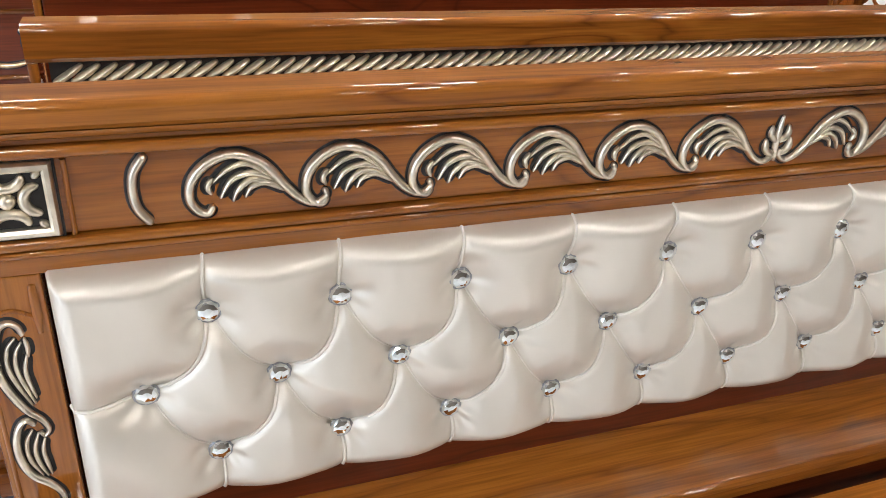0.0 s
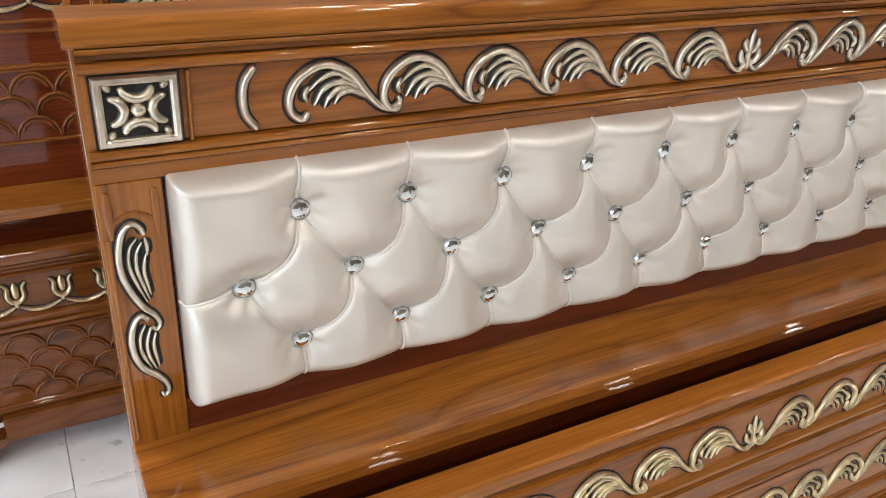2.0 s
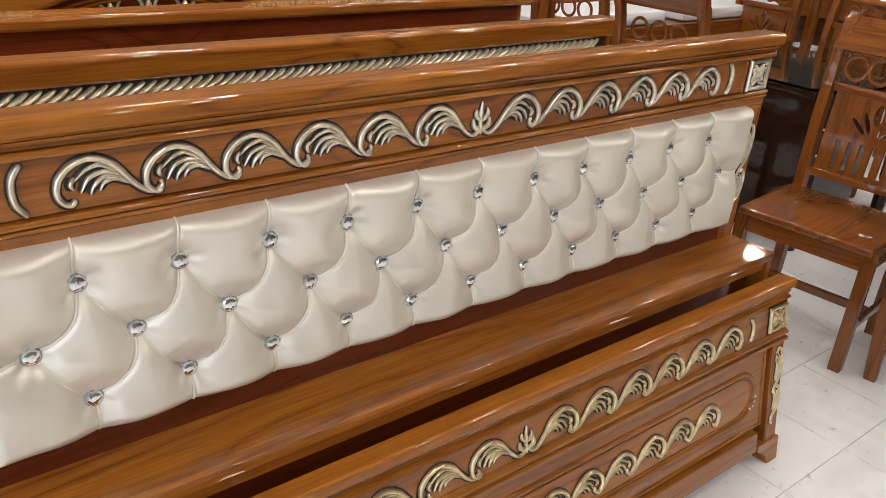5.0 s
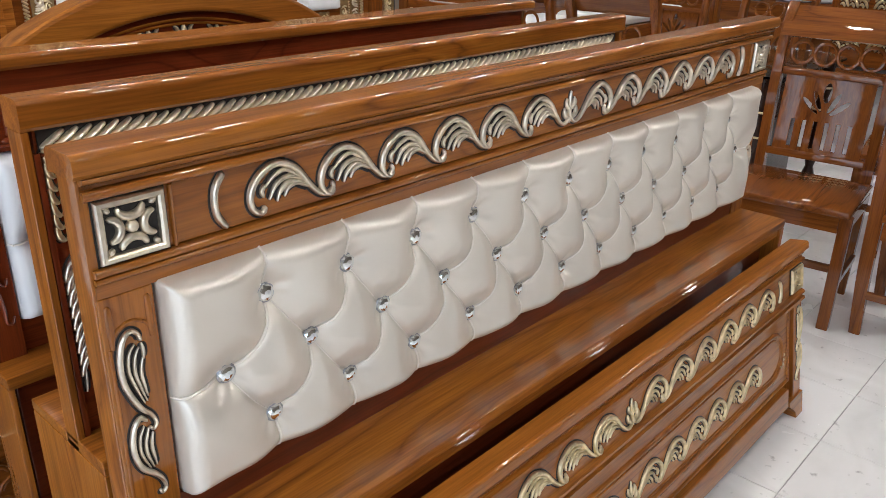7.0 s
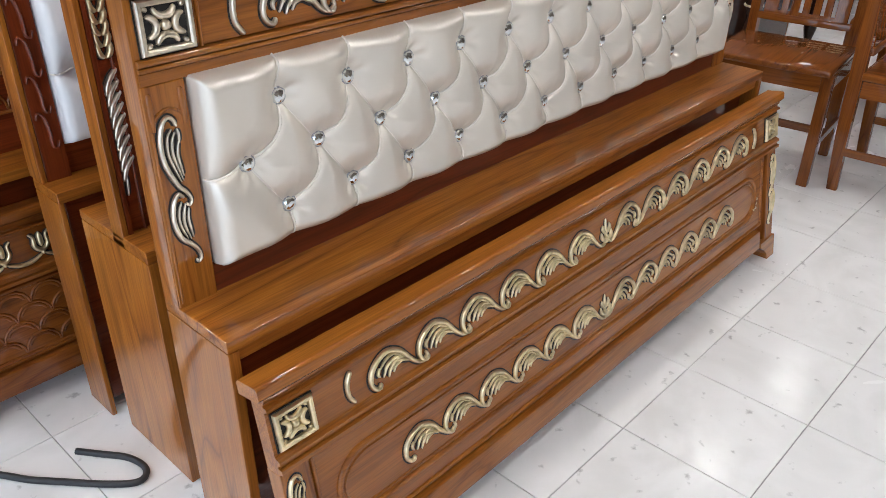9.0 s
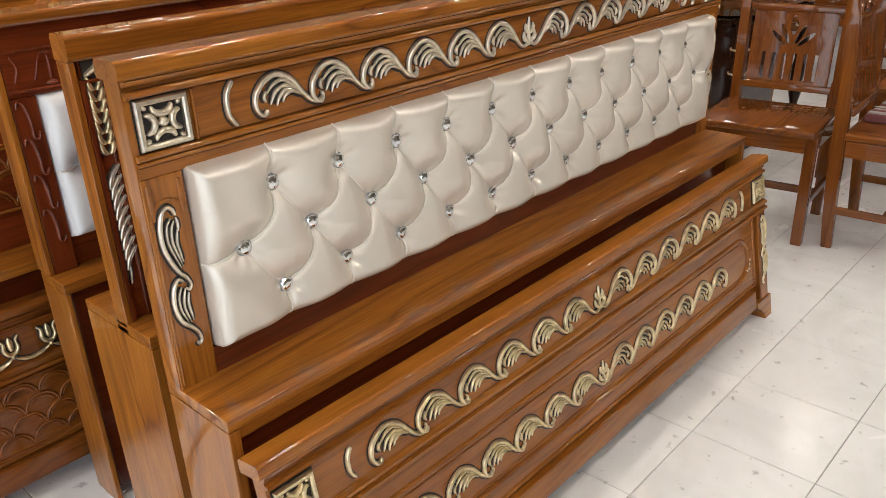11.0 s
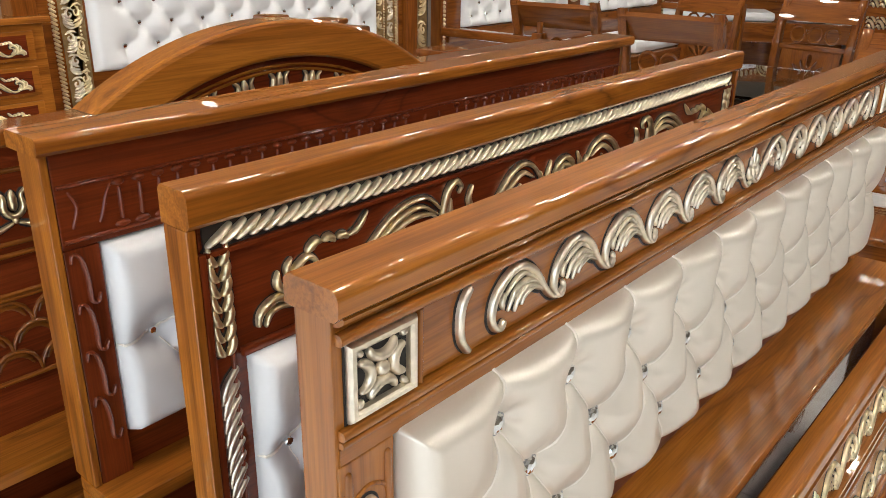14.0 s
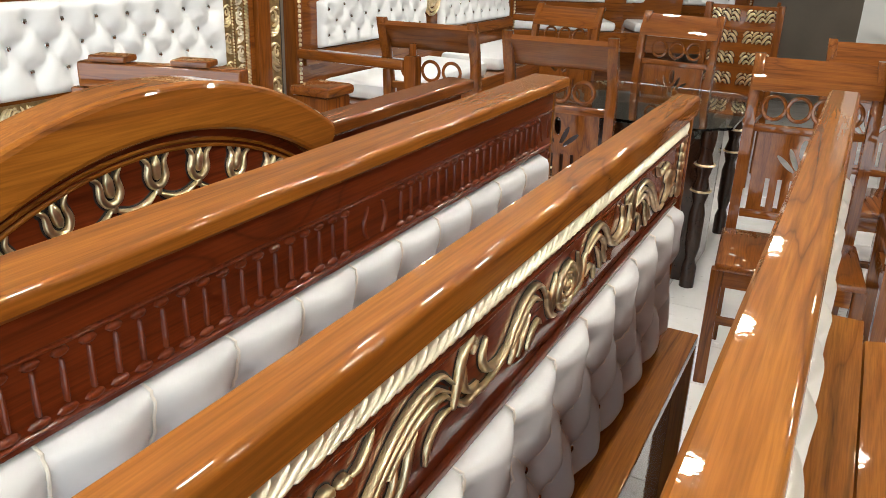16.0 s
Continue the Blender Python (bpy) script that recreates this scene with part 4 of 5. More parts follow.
# ---- dining chairs ----
def chair(place, turn, mats, label, crest=False, height=1.13):
    """A dining chair with curved back posts, ringed rail and pierced splat. It faces -y."""
    mx, my, mz = mats
    ob = thing("dining_chair", place, label, "chair", "dining chairs", (0, 0, turn))
    w, d = .225, .21
    part("seat", box(bmesh.new(), -w - .012, w + .012, -d - .02, d - .02, .450, .478, .008, 3), my, ob, "glossy wooden seat", True)
    for s in (-1, 1):
        bm = bmesh.new()
        pts = [(d - .02, 0), (d - .005, .25), (d, .47), (d + .010, .75), (d + .030, .95), (d + .062, 1.06), (d + .10, height)]
        lines = curve_points(pts, 4)
        rows = []
        for i, q in enumerate(lines):
            t = .019 + .006 * math.sin(min(1, q.y / height) * 3.14)
            rows.append([bm.verts.new((s * (w - .018) + a, q.x + b, q.y)) for a, b in ((-.019, -t), (.019, -t), (.019, t), (-.019, t))])
        for a, b in zip(rows, rows[1:]):
            for j in range(4):
                bm.faces.new((a[j], a[(j + 1) % 4], b[(j + 1) % 4], b[j]))
        bm.faces.new(rows[0]), bm.faces.new(rows[-1][::-1])
        bmesh.ops.bevel(bm, geom=[e for e in bm.edges if abs(e.verts[0].co.z - e.verts[1].co.z) > .01], offset=.004, segments=1, affect="EDGES")
        part("back_post", bm, mz, ob, "", True)
        boxed("front_leg", (s * w - .021, s * w + .021, -d - .005, -d + .037, 0, .4495), mz, ob, "", .004)
        a, b = sorted((s * (w - .008), s * (w + .010)))
        boxed("side_apron", (a, b, -d + .0375, d - .03, .385, .4495), my, ob)
        boxed("side_stretcher", (a, b, -d + .0375, d - .03, .15, .18), my, ob)
    boxed("front_apron", (-w + .0215, w - .0215, -d, -d + .02, .385, .4495), mx, ob)
    boxed("rear_apron", (-w + .0015, w - .0015, d - .018, d + .002, .385, .4495), mx, ob)
    boxed("cross_stretcher", (-w + .0085, w - .0085, -.01, .012, .15, .18), mx, ob)
    tilt = Matrix.Translation((0, d + .006, .76)) @ Matrix.Rotation(radians(-7), 4, "X") @ Matrix.Translation((0, -d - .006, -.76))
    iw = w - .0375

    def tilted(name, bm, mat, label="", smooth=False, lean=True):
        if lean:
            bmesh.ops.transform(bm, matrix=tilt, verts=bm.verts)
        return part(name, bm, mat, ob, label, smooth)

    # curled crest rail
    bm = bmesh.new()
    prof = [(.010, 1.005), (.028, 1.040), (.056, 1.078), (.085, 1.105), (.100, 1.117), (.112, 1.100), (.090, 1.075), (.062, 1.045), (.042, 1.010), (.030, 1.000)]
    along_x(bm, [(y + d + .012 - .012, z * height / 1.13) for y, z in prof], -iw - .030, iw + .030)
    part("crest_rail", bm, mx, ob, "", True)
    tilted("middle_rail", box(bmesh.new(), -iw, iw, d - .006, d + .018, .855, .885, .003), mx, "", True)
    tilted("low_rail", box(bmesh.new(), -iw, iw, d - .006, d + .018, .530, .560, .003), mx, "", True)
    bm = bmesh.new()
    n = 4 if crest else 3
    for i in range(n):
        cx = (i - (n - 1) / 2) * (.086 if crest else .098)
        tube(bm, [(cx + .040 * math.cos(a), d + .012, .945 + .043 * math.sin(a)) for a in [6.2832 * k / 20 for k in range(20)]], .0075, 6, True)
    tilted("ring_fret", bm, mx, "row of carved rings", True)
    holes = []
    for k, a in enumerate((-48, -24, 24, 48)):
        c, s_ = math.cos(radians(a)), math.sin(radians(a))
        holes.append([(u * c + v * s_, .695 + v * c - u * s_) for u, v in [(.010 * math.cos(t), .075 + .045 * math.sin(t)) for t in [6.2832 * q / 10 for q in range(10)]]])
    holes.append([(.016 * math.cos(t), .800 + .040 * math.sin(t)) for t in [6.2832 * q / 12 for q in range(12)]])
    for k in range(6):
        cx = (k - 2.5) * .043
        holes.append([(cx - .008, .575), (cx + .008, .575), (cx + .008, .685), (cx - .008, .685)])
    tilted("splat", pierced(bmesh.new(), [(-iw + .02, .558), (iw - .02, .558), (iw - .02, .857), (-iw + .02, .857)], holes, d, d + .014), mz, "pierced splat with a fan of petals")
    return ob


teak = (teak_x, teak_y, teak_z)
brown = (brown_x, brown_y, brown_z)
chair((1.80, .10, 0), -84, brown, "glossy teak dining chair with ringed back and pierced splat", True)
chair((1.905, -.42, 0), 4, brown, "teak dining chair with curled back seen beside its twin", False, 1.15)
for x, y, t, h in ((2.11, 1.05, 94, 1.165), (2.21, 1.69, 96, 1.165), (3.27, .96, -96, 1.14), (3.55, 1.72, -96, 1.12)):
    chair((x, y, 0), t, brown, "brown lacquered dining chair drawn up to the glass table", False, h)

# Extra chairs and a cabinet added to fill the background with dark furniture.
for x, y, t in ((2.72, -.12, -80), (2.66, -.62, 175), (3.35, -.50, 95)):
    chair((x, y, 0), t, brown, "brown lacquered dining chair standing in the crowded showroom", False, 1.12)
cb = thing("display_cabinet", (4.6, -.30, 0), "large dark brown two-door cabinet added to darken the background", "cabinet", "", (0, 0, -90))
boxed("body", (-.05, .75, .0, .45, 0, 1.62), brown_z, cb, "", .008)
for i in range(2):
    boxed("door", (-.03 + .385 * i, .345 + .385 * i, -.022, -.0005, .10, 1.55), red_z, cb, "", .006)

# folded striped cloth on a chair
cl = thing("folded_cloth", (1.995, -.36, .479), "grey and maroon striped cloth folded on the chair seat", "cloth")
for i in range(9):
    boxed("stripe", (-.13 + .03 * i, -.1005 + .03 * i, -.11, .11, 0, .030 + .004 * math.sin(i)), cloth_a if i % 2 else cloth_b, cl, "", .006)

# glass dining table
tb = thing("dining_table", (2.88, .90, 0), "glass-topped dining table on a carved dark wooden base", "table")
bm = bmesh.new()
loop = [(-.52, -.33), (-.40, -.46), (.40, -.46), (.52, -.33), (.52, .33), (.40, .46), (-.40, .46), (-.52, .33)]
va, vb = [[bm.verts.new((x, y, z)) for x, y in loop] for z in (.748, .760)]
bm.faces.new(va), bm.faces.new(vb[::-1])
for i in range(8):
    bm.faces.new((va[i], va[(i + 1) % 8], vb[(i + 1) % 8], vb[i]))
glass_top = part("glass_top", bm, pane, tb, "clear glass top with clipped corners")
boxed("plinth", (-.39, .10, -.36, .36, .0, .69), dark_x, tb, "dark panelled base", .006)
boxed("under_shelf", (-.405, .355, -.30, .30, .6905, .72), dark_x, tb, "", .006)
for sx in (-1, 1):
    for sy in (-1, 1):
        bm = bmesh.new()
        prof = [(.034, 0), (.034, .10), (.022, .14), (.036, .20), (.036, .36), (.026, .41), (.042, .47), (.026, .53), (.040, .59), (.026, .64), (.036, .70), (.036, .7475)]
        rows = [[bm.verts.new((sx * .43 + r * math.cos(6.2832 * k / 14), sy * .37 + r * math.sin(6.2832 * k / 14), z)) for k in range(14)] for r, z in prof]
        for a, b in zip(rows, rows[1:]):
            for j in range(14):
                bm.faces.new((a[j], a[(j + 1) % 14], b[(j + 1) % 14], b[j]))
        bm.faces.new(rows[0]), bm.faces.new(rows[-1][::-1])
        leg = part("leg", bm, dark_x, tb, "dark turned leg", True)
        for z in (.47, .59):
            bm = tube(bmesh.new(), [(sx * .43 + .043 * math.cos(6.2832 * k / 14), sy * .37 + .043 * math.sin(6.2832 * k / 14), z) for k in range(14)], .006, 5, True)
            part("gilt_ring", bm, gold, leg, "", True)

# carved chair with gilt bands, farther off
cc = thing("carved_chair", (4.55, .78, 0), "tall brown chair with bands of gilt carving across its back", "chair", "", (0, 0, -92))
boxed("seat", (-.25, .25, -.24, .22, .43, .47), brown_x, cc, "", .01)
for s in (-1, 1):
    boxed("back_post", (s * .235 - .022, s * .235 + .022, .18, .225, 0, 1.14), brown_z, cc, "", .005)
    boxed("front_leg", (s * .235 - .022, s * .235 + .022, -.235, -.19, 0, .4295), brown_z, cc, "", .005)
boxed("back", (-.2125, .2125, .19, .215, .50, 1.13), brown_x, cc)
for z in (.60, .74, .88, 1.02):
    lines = []
    for f in (1, -1):
        for k in range(3):
            o = f * (.02 + .062 * k)
            lines = [([(o, .005), (o + f * .02, .045), (o + f * .045, .060), (o + f * .058, .040)], .020), ([(o + f * .025, .004), (o + f * .04, .028), (o + f * .06, .018)], .018), ([(o, .050), (o + f * .016, .075), (o + f * .036, .084)], .016), ([(o + f * .045, .085), (o + f * .062, .070)], .014)]
            carve("gilt_scroll", lines, on_face(0, z, 1, 1, .19), cc, gold, depth=.014)


# ---- gilt pieces at the back ----
def leafy_border(parent, path, width, y, mat=gold, seed=1, step=.05, name="leaf_border"):
    """Gilt acanthus leaves and curls along a line on a face."""
    rnd = random.Random(seed)
    put = on_face(0, 0, 1, 1, y - .004)
    pieces = []
    for (x0, z0), (x1, z1) in zip(path, path[1:]):
        a, b = Vector((x0, z0)), Vector((x1, z1))
        d = (b - a).normalized()
        s = Vector((-d.y, d.x))
        pad = [a - s * width * .56, b - s * width * .56, b + s * width * .56, a + s * width * .56]
        bm = bmesh.new()
        bm.faces.new([bm.verts.new(put(p.x, p.y, 0)) for p in pad])
        ext = bmesh.ops.extrude_face_region(bm, geom=bm.faces[:])
        bmesh.ops.translate(bm, vec=(0, .0035, 0), verts=[g for g in ext["geom"] if isinstance(g, bmesh.types.BMVert)])
        ground = part(name, bm, dull_gilt, parent, "gilt leaf-carved border")
        n = max(1, int((b - a).length / (step * 1.5)))
        for i in range(n):
            c = a + (b - a) * ((i + .5) / n)
            f = 1 if i % 2 else -1
            k = width * .5
            L = lambda u, v: ((c + d * (u * step * 1.5) + s * (f * v * k)).x, (c + d * (u * step * 1.5) + s * (f * v * k)).y)
            bm = bmesh.new()
            turn = [(.16 + .20 * math.cos(t) * (1 - t / 9), -.15 + .55 * math.sin(t) * (1 - t / 9)) for t in [q * .7 for q in range(10)]]
            ridge(bm, [L(*q) for q in turn], width * .17, width * .15, put, (.5, .5), 2, sides=4)
            for q in range(4):
                u0, lean = -.42 + .10 * q, rnd.uniform(-.06, .06)
                ridge(bm, [L(u0, -.85 + .1 * q), L(u0 + .02 + lean, -.1), L(u0 + .14 + lean, .5 + .1 * (q % 2)), L(u0 + .30 + lean, .82 - .12 * q)], width * .20, width * .16, put, (.35, .25), 3, sides=4)
            ridge(bm, [L(.36, .8), L(.44, .3), L(.40, -.3), L(.30, -.8)], width * .18, width * .14, put, (.4, .3), 3, sides=4)
            dome(bm, *L(.14, .62), width * .12, width * .12, width * .14, put, 8)
            part("leaf_scroll", bm, mat, ground, "", True)
    return None


def bead_row(parent, a, b, r, y, mat=gold, name="bead_row"):
    bm = bmesh.new()
    put = on_face(0, 0, 1, 1, y)
    a, b = Vector(a), Vector(b)
    n = int((b - a).length / (r * 2.1))
    for i in range(n):
        p = a.lerp(b, (i + .5) / n)
        dome(bm, p.x, p.y, r, r, r, put, 6)
    return part(name, bm, mat, parent, "row of gilt beads", True)


def rope_row(parent, a, b, w, y, mat=gold):
    bm = bmesh.new()
    put = on_face(0, 0, 1, 1, y)
    a, b = Vector(a), Vector(b)
    d = (b - a).normalized()
    s = Vector((-d.y, d.x))
    n = int((b - a).length / (w * .62))
    for i in range(n):
        p = a.lerp(b, (i + .5) / n)
        u, v = p - s * w / 2 - d * w * .35, p + s * w / 2 + d * w * .35
        ridge(bm, [(u.x, u.y), (v.x, v.y)], w * .5, w * .42, put, (.7, .7), 2, sides=4)
    return part("rope_moulding", bm, mat, parent, "gilt twisted rope moulding", True)


gb = thing("gilt_headboard", (.66, 2.24, 0), "grand carved headboard with gilt leaf borders and white crystal-buttoned panel", "headboard")
boxed("frame", (-.86, .86, .020, .075, .0, 1.52), brown_x, gb, "", .004)
tufted(gb, -.70, .655, .985, 1.272, .018, [(1.215, spread(.585, 10)), (1.14, spread(.52, 9)), (1.065, spread(.585, 10))], white_leather, .009, .040, "white leatherette panel with crystal buttons", None, .7, False)
leafy_border(gb, [(-.65, 1.315), (.66, 1.315)], .058, .020, gold, 3, .075)
rope_row(gb, (-.80, 1.365), (.80, 1.365), .014, .020)
leafy_border(gb, [(-.80, 1.415), (.80, 1.415)], .06, .020, gold, 4, .07)
leafy_border(gb, [(-.80, 1.475), (.80, 1.475)], .05, .020, gold, 5, .06)
leafy_border(gb, [(-.60, .945), (.60, .945)], .05, .020, gold, 15, .06)
for s in (-1, 1):
    leafy_border(gb, [(s * .695 - (.04 if s < 0 else 0), .90), (s * .695 - (.04 if s < 0 else 0), 1.34)], .045, .020, gold, 6 + s, .06)
    bead_row(gb, (s * .728, .60), (s * .728, 1.36), .006, .020)
    leafy_border(gb, [(s * .765, .60), (s * .765, 1.36)], .05, .020, silver_gold, 9 + s, .05)
    rope_row(gb, (s * .812, .60), (s * .812, 1.45), .022, .020)
    boxed("post", (s * .905 - .04, s * .905 + .04, .0, .09, 0, 1.56), brown_z, gb, "", .008)

# dark pilaster with gilt leaves between the two suites
pl = thing("carved_pilaster", (1.70, 2.30, 0), "narrow dark pilaster with gilt leaf carving", "pilaster")
boxed("shaft", (-.05, .05, .0, .06, 0, 1.56), black, pl, "", .006)
leafy_border(pl, [(-.005, .75), (-.005, 1.5)], .07, 0, gold, 21, .09)


def settee(place, label):
    """A gilt settee: two buttoned backs with a rising centre, medallion, seat, arms."""
    ob = thing("settee", place, label, "sofa")
    for cx in (-.60, .60):
        sub = lambda x, c=cx: .07 * math.sin(max(0.0, min(1.0, (x - c + .52) / 1.04)) * math.pi)
        tufted(ob, cx - .50, cx + .50, .985, 1.19, .0, [(1.145, spread(.44, 8)), (1.09, spread(.377, 7)), (1.035, spread(.44, 8))] if cx == 0 else
               [(1.145, [cx + v for v in spread(.44, 8)]), (1.09, [cx + v for v in spread(.377, 7)]), (1.035, [cx + v for v in spread(.44, 8)])], white_leather, .012, .040, "white buttoned settee back", None, .75, False, sub)
        bm = bmesh.new()
        put = on_face(0, 0, 1, 1, .0)
        for k in range(26):
            x = cx - .50 + 1.0 * k / 25
            z = 1.205 + sub(x)
            ridge(bm, [(x, z), (x + .008, z + .05)], .026, .016, put, (.8, .8), 2, sides=4)
        part("gilt_crest", bm, gold, ob, "gilt gadrooned crest", True)
        boxed("seat_cushion", (cx - .52, cx + .52, -.42, -.02, .77, .85), white_leather, ob, "white seat cushion", .03)
    boxed("back_frame", (-1.22, 1.22, .012, .07, .60, 1.33), brown_x, ob, "", .005)
    boxed("lower_rail", (-1.22, 1.22, -.012, .011, .915, .980), brown_x, ob, "", .006)
    boxed("seat_frame", (-1.22, 1.22, -.44, .0, .60, .7695), brown_x, ob, "", .01)
    bm = bmesh.new()
    put = on_face(0, 1.17, 1, 1, .0)
    dome(bm, 0, 0, .05, .06, .03, put, 16)
    for r in (.066, .088):
        ridge(bm, [(r * math.cos(6.2832 * k / 24), r * 1.15 * math.sin(6.2832 * k / 24)) for k in range(25)], .016, .016, put, (1, 1), 1)
    part("medallion", bm, gold, ob, "round gilt medallion", True)
    for s in (-1, 1):
        boxed("arm_post", (s * 1.25 - .028, s * 1.25 + .028, -.62, -.56, 0, 1.02), brown_z, ob, "", .008)
        boxed("back_post", (s * 1.25 - .028, s * 1.25 + .028, .0, .07, 0, 1.36), brown_z, ob, "", .008)
        boxed("arm", (s * 1.25 - .032, s * 1.25 + .032, -.559, -.0005, .955, 1.0), brown_y, ob, "", .012)
        bead_row(ob, (s * 1.25, .62), (s * 1.25, 1.32), .010, .0)
        bm = bmesh.new()
        tube(bm, [(s * 1.25, -.59, 1.02 + .05 * i / 4) for i in range(5)], .016, 10)
        part("finial", bm, brown_z, ob, "turned finial", True)
    return ob


settee((3.10, 2.28, 0), "gilt and brown settee with white buttoned double back")
st2 = copy_thing(bpy.data.objects["settee"], pose(6.3, 2.1, 0, 0, 0, -60))

# carved footboard lying against the gilt headboard (tilted end just behind the arch)
tf = thing("carved_bench_back", (.235, 1.277, 0), "small brown carved bench back with block finials", "bench", "", (0, 0, -72))
boxed("top_rail", (-.34, .06, -.02, .03, 1.14, 1.20), brown_x, tf, "", .008)
boxed("post", (-.36, -.31, -.02, .03, 0, 1.1395), brown_z, tf, "", .004)
boxed("post", (.01, .06, -.02, .03, 0, 1.1395), brown_z, tf, "", .004)
boxed("panel", (-.3095, .0095, -.005, .015, .70, 1.1395), red_x, tf, "", .002)
for x in (-.26, -.06):
    boxed("block_finial", (x - .045, x + .045, -.025, .035, 1.2005, 1.216), brown_x, tf, "", .005)
carve("gilt_scroll", [([(-.27, 1.03), (-.25, 1.08), (-.18, 1.09), (-.15, 1.05), (-.19, 1.03)], .016), ([(-.14, 1.08), (-.08, 1.06), (-.05, 1.09)], .014)], on_face(0, 0, 1, 1, -.005), tf, gold)
pt = thing("newel_post", (.84, 1.43, 0), "short square brown post with a sloped top", "post")
boxed("shaft", (-.06, .06, -.06, .06, 0, 1.035), brown_z, pt, "", .006)
boxed("cap", (-.072, .072, -.072, .072, 1.0355, 1.066), brown_x, pt, "", .012)

# drawer chest with gilt bands behind the fan
ch = thing("chest", (-.53, 2.20, 0), "teak chest with bands of dense gilt scroll carving", "cabinet")
boxed("body", (-.42, .32, .012, .42, 0, 1.165), teak_x, ch, "", .006)
for z in (.835, .945, 1.055):
    dr = boxed("drawer_front", (-.40, .28, .0, .0115, z, z + .090), teak_x, ch, "", .004)
    boxed("band_ground", (-.375, .255, -.0025, -.0005, z + .010, z + .078), red_x, dr, "red-brown ground of the carving", 0)
    for f in (1, -1):
        carve("gilt_scroll", [(pts, w * 1.7) for pts, w in ACANTHUS], on_face(-.06 - f * .305, z + .018, .44, f, -.0025), dr, gold, depth=.010, shade=.010)
boxed("top", (-.44, .34, -.01, .43, 1.1655, 1.187), teak_x, ch, "", .006)
wp = thing("gilt_wall_panel", (-.75, 2.75, 0), "tall panel of dense gilt leaf carving", "panel")
boxed("board", (-.95, .62, .0, .05, 0, 1.75), brown_x, wp, "", .004)
for i in range(5):
    leafy_border(wp, [(-.90, 1.20 + i * .11), (.58, 1.20 + i * .11)], .10, 0, gold, 40 + i, .11)

# sideboard far to the east with gilt reeds
sb = thing("sideboard", (6.2, 2.6, 0), "long brown sideboard with gilt reeded bands", "cabinet", "", (0, 0, -75))
boxed("body", (-1.1, 1.1, .0, .45, 0, 1.30), brown_x, sb, "", .008)
carve("gilt_reeds", [([(x, 0), (x + .02, .06), (x, .12)], .018) for x in [-1.0 + .06 * k for k in range(12)] + [.3 + .06 * k for k in range(12)]], on_face(0, 1.12, 1, 1, 0), sb, gold, glaze=False, depth=.014)

# ---- fan ----
fan = thing("pedestal_fan", (-1.350, .05, 0), "grey pedestal fan with a wire guard, standing still", "fan", "", (0, 0, -17))
zc, R0 = 1.262, .222
for side, depth in ((1, .058), (-1, .10)):
    bm = bmesh.new()
    for r, q in ((R0 * .6, .95), (R0 * 1.0, .35), (R0 * .16, 1.0)):
        tube(bm, [(side * depth * q, r * math.cos(6.2832 * k / 40), r * math.sin(6.2832 * k / 40)) for k in range(40)], .0022, 5, True)
    guard = part("guard", bm, fan_metal, fan, "wire guard")
    guard.location = (0, 0, zc)
    wire = tube(bmesh.new(), curve_points([(side * depth * q, r, 0) for q, r in ((0, R0), (.35, R0), (.65, R0 * .98), (.86, R0 * .90), (.95, R0 * .65), (1, R0 * .35), (1, R0 * .16))], 2), .0013, 4)
    wm = bpy.data.meshes.new("guard_wire")
    wire.to_mesh(wm)
    wire.free()
    wm.materials.append(fan_metal)
    for k in range(60):
        repeat("guard_wire", wm, guard, Matrix.Rotation(6.2832 * k / 60, 4, "X"))
bm = bmesh.new()
tube(bm, [(0, R0 * math.cos(6.2832 * k / 48), zc + R0 * math.sin(6.2832 * k / 48)) for k in range(48)], .006, 8, True)
part("guard_ring", bm, fan_metal, fan, "", True)
boxed("clip", (-.012, .012, -.012, .012, zc - R0 - .018, zc - R0 + .012), fan_metal, fan, "", .003)
for k in range(3):
    bm = bmesh.new()
    vs = []
    for i in range(7):
        r = .04 + .15 * i / 6
        for j in range(5):
            a = 2.094 * k + .25 + (j / 4 - .5) * (.9 + .2 * math.sin(i))
            vs.append(bm.verts.new((-.02 + .05 * (j / 4 - .5), r * math.cos(a), zc + r * math.sin(a))))
    for i in range(6):
        for j in range(4):
            bm.faces.new((vs[i * 5 + j], vs[i * 5 + j + 1], vs[i * 5 + j + 6], vs[i * 5 + j + 5]))
    bmesh.ops.solidify(bm, geom=bm.faces[:], thickness=.003)
    part("blade", bm, fan_blade, fan, "", True)
boxed("motor", (-.24, -.105, -.06, .06, zc - .06, zc + .06), fan_blade, fan, "", .03)
bm = tube(bmesh.new(), [(-.17, 0, .03), (-.17, 0, zc - .055)], .014, 12)
part("pole", bm, fan_metal, fan, "", True)
bm = bmesh.new()
bmesh.ops.create_cone(bm, cap_ends=True, segments=32, radius1=.20, radius2=.17, depth=.03, matrix=Matrix.Translation((-.17, 0, .015)))
part("base", bm, fan_blade, fan, "", True)

# black hose on the floor
hz = thing("hose", (-.05, -.03, .009), "thin black rubber hose looped on the tile floor", "hose")
pts = curve_points([(-2.2, .98, 0), (-1.75, .86, 0), (-1.28, .68, 0), (-1.12, .50, 0), (-1.02, .38, 0), (-.965, .335, 0), (-.935, .36, 0), (-.945, .42, 0), (-.985, .48, 0), (-1.02, .53, 0)], 8)
part("tube", tube(bmesh.new(), pts, .008, 8), rubber, hz, "", True)

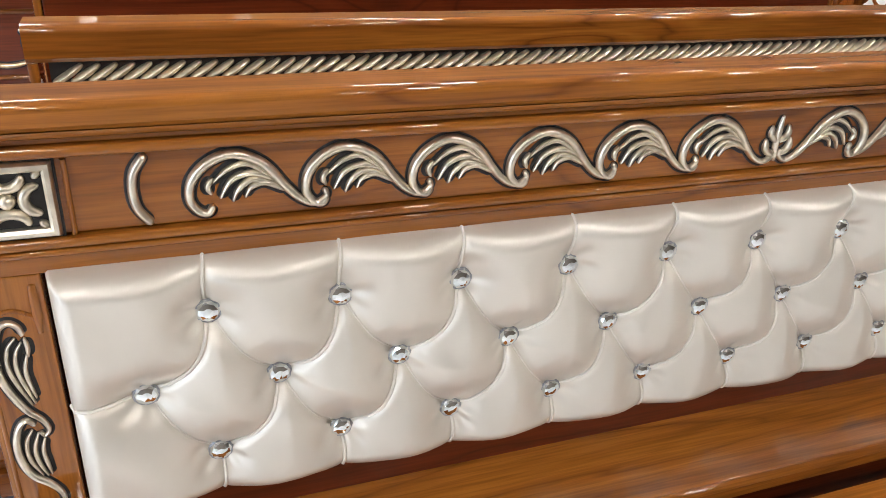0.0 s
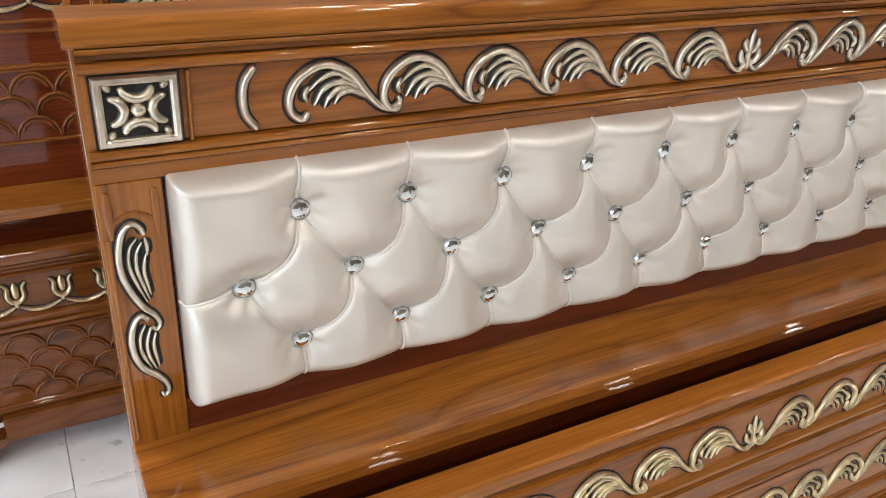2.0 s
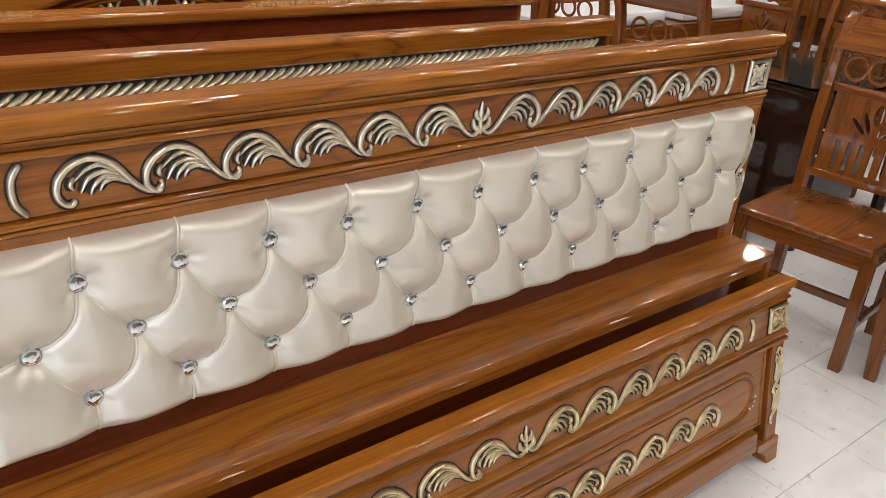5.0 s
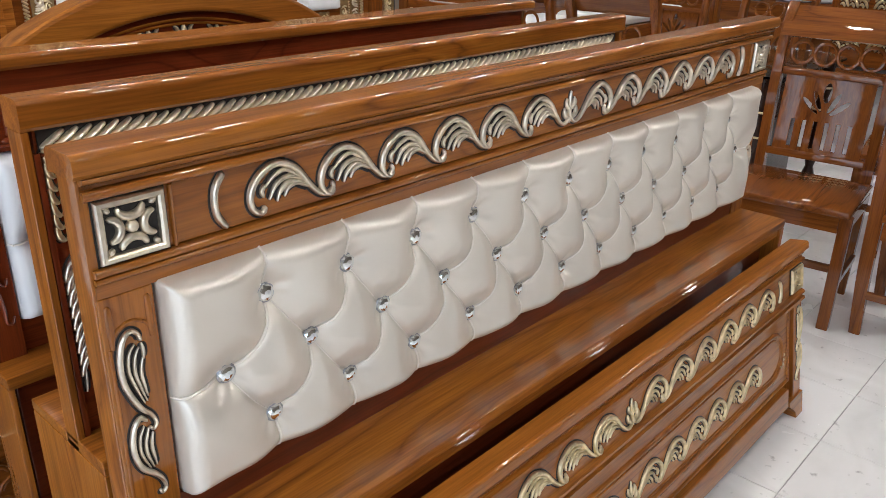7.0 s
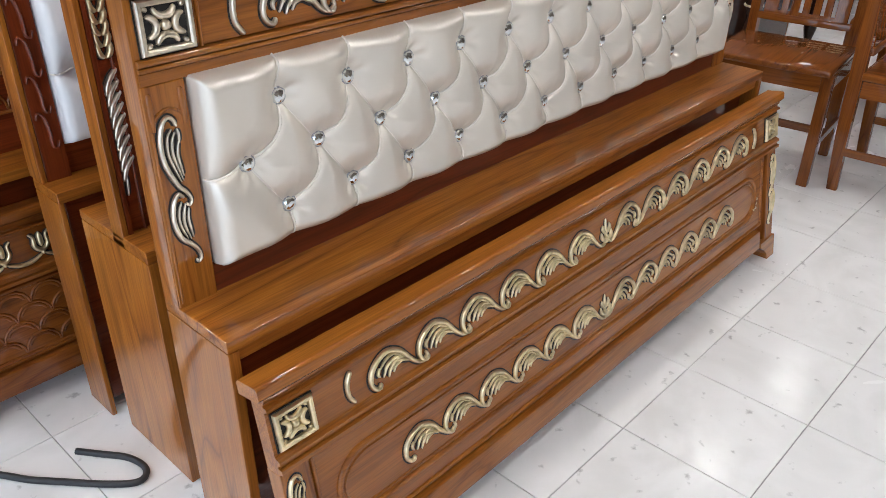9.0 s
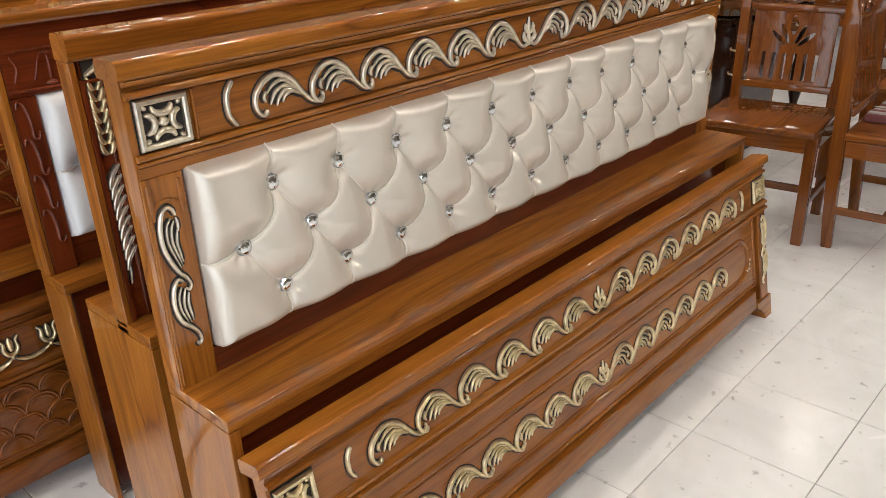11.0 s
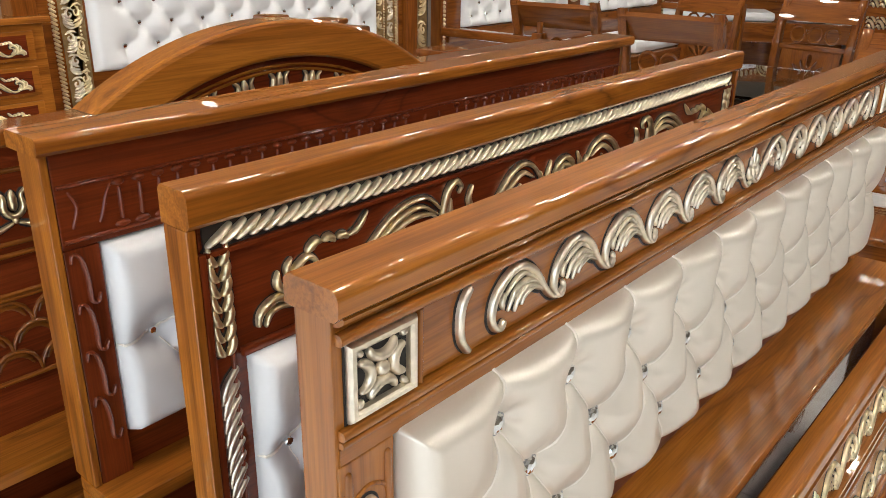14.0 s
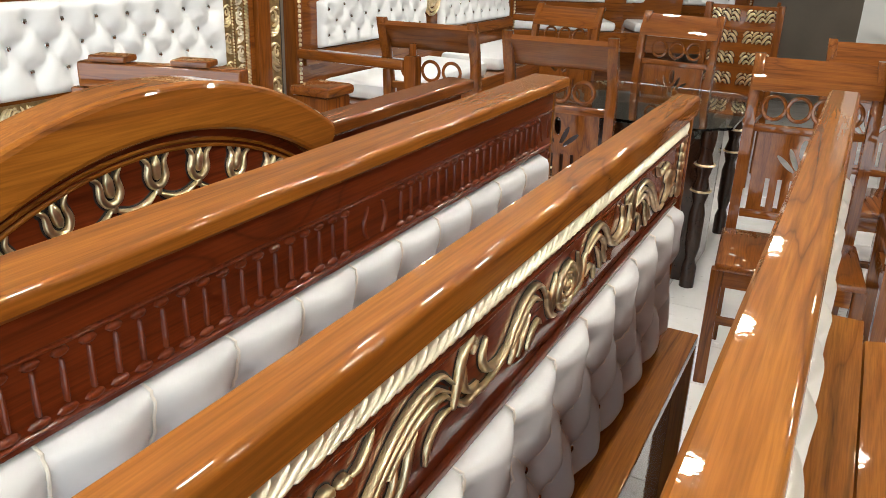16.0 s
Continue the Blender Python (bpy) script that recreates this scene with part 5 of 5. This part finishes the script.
# red artificial rose on the board behind
rs = thing("artificial_rose", (-.62, 2.24, 1.188), "dark red artificial rose with green leaves", "flower")
bm = bmesh.new()
for k in range(14):
    a, r = k * 2.4, .012 + .0022 * k
    bmesh.ops.create_uvsphere(bm, u_segments=8, v_segments=5, radius=.022, matrix=Matrix.LocRotScale((r * math.cos(a), r * math.sin(a), .075 - .0022 * k), Euler((.5 * math.sin(a), .6 * math.cos(a), a)), (1, .35, .9)))
part("petals", bm, rose_red, rs, "", True)
bm = tube(bmesh.new(), [(0, 0, 0), (.004, 0, .03), (0, 0, .06)], .003, 6)
part("stem", bm, leaf_green, rs)
for a in (.4, 2.6, 4.4):
    bm = bmesh.new()
    bmesh.ops.create_uvsphere(bm, u_segments=8, v_segments=5, radius=.03, matrix=Matrix.LocRotScale((.045 * math.cos(a), .045 * math.sin(a), .03), Euler((0, .4, a)), (1, .5, .12)))
    part("leaf", bm, leaf_green, rs)

# ---- floor tiles ----
TS = .33
bm = box(bmesh.new(), -TS / 2 + .0012, TS / 2 - .0012, -TS / 2 + .0012, TS / 2 - .0012, -.008, 0, .001, 1)
me = bpy.data.meshes.new("tile")
bm.to_mesh(me)
bm.free()
me.materials.append(tile_mat)
cells = []
for j in range(-16, 16):
    for i in range(-17, 26):
        x, y = .565 + (i + .5) * TS, -.391 + (j + .5) * TS
        if X0 + TS / 2 - .05 < x < X1 - TS / 2 + .05 and Y0 + TS / 2 < y < Y1 - TS / 2:
            cells.append((x, y))
near = [c for c in cells if -1.7 < c[0] < 3.2 and -1.5 < c[1] < 1.4]
for x, y in near:
    repeat("tile", me, floor, Matrix.Translation((x, y, 0)))
vs, fs = [], []
for x, y in cells:
    if (x, y) in near:
        continue
    a, k = TS / 2 - .0012, len(vs)
    vs += [(x - a, y - a, -.0005), (x + a, y - a, -.0005), (x + a, y + a, -.0005), (x - a, y + a, -.0005), (x - a, y - a, -.006), (x + a, y - a, -.006), (x + a, y + a, -.006), (x - a, y + a, -.006)]
    fs += [(k, k + 1, k + 2, k + 3), (k, k + 4, k + 5, k + 1), (k + 1, k + 5, k + 6, k + 2), (k + 2, k + 6, k + 7, k + 3), (k + 3, k + 7, k + 4, k)]
fm = bpy.data.meshes.new("far_tiles")
fm.from_pydata(vs, [], fs)
fm.materials.append(tile_mat)
far = new("far_tiles", fm)
far.parent = floor
tagged(far, kind="stuff")
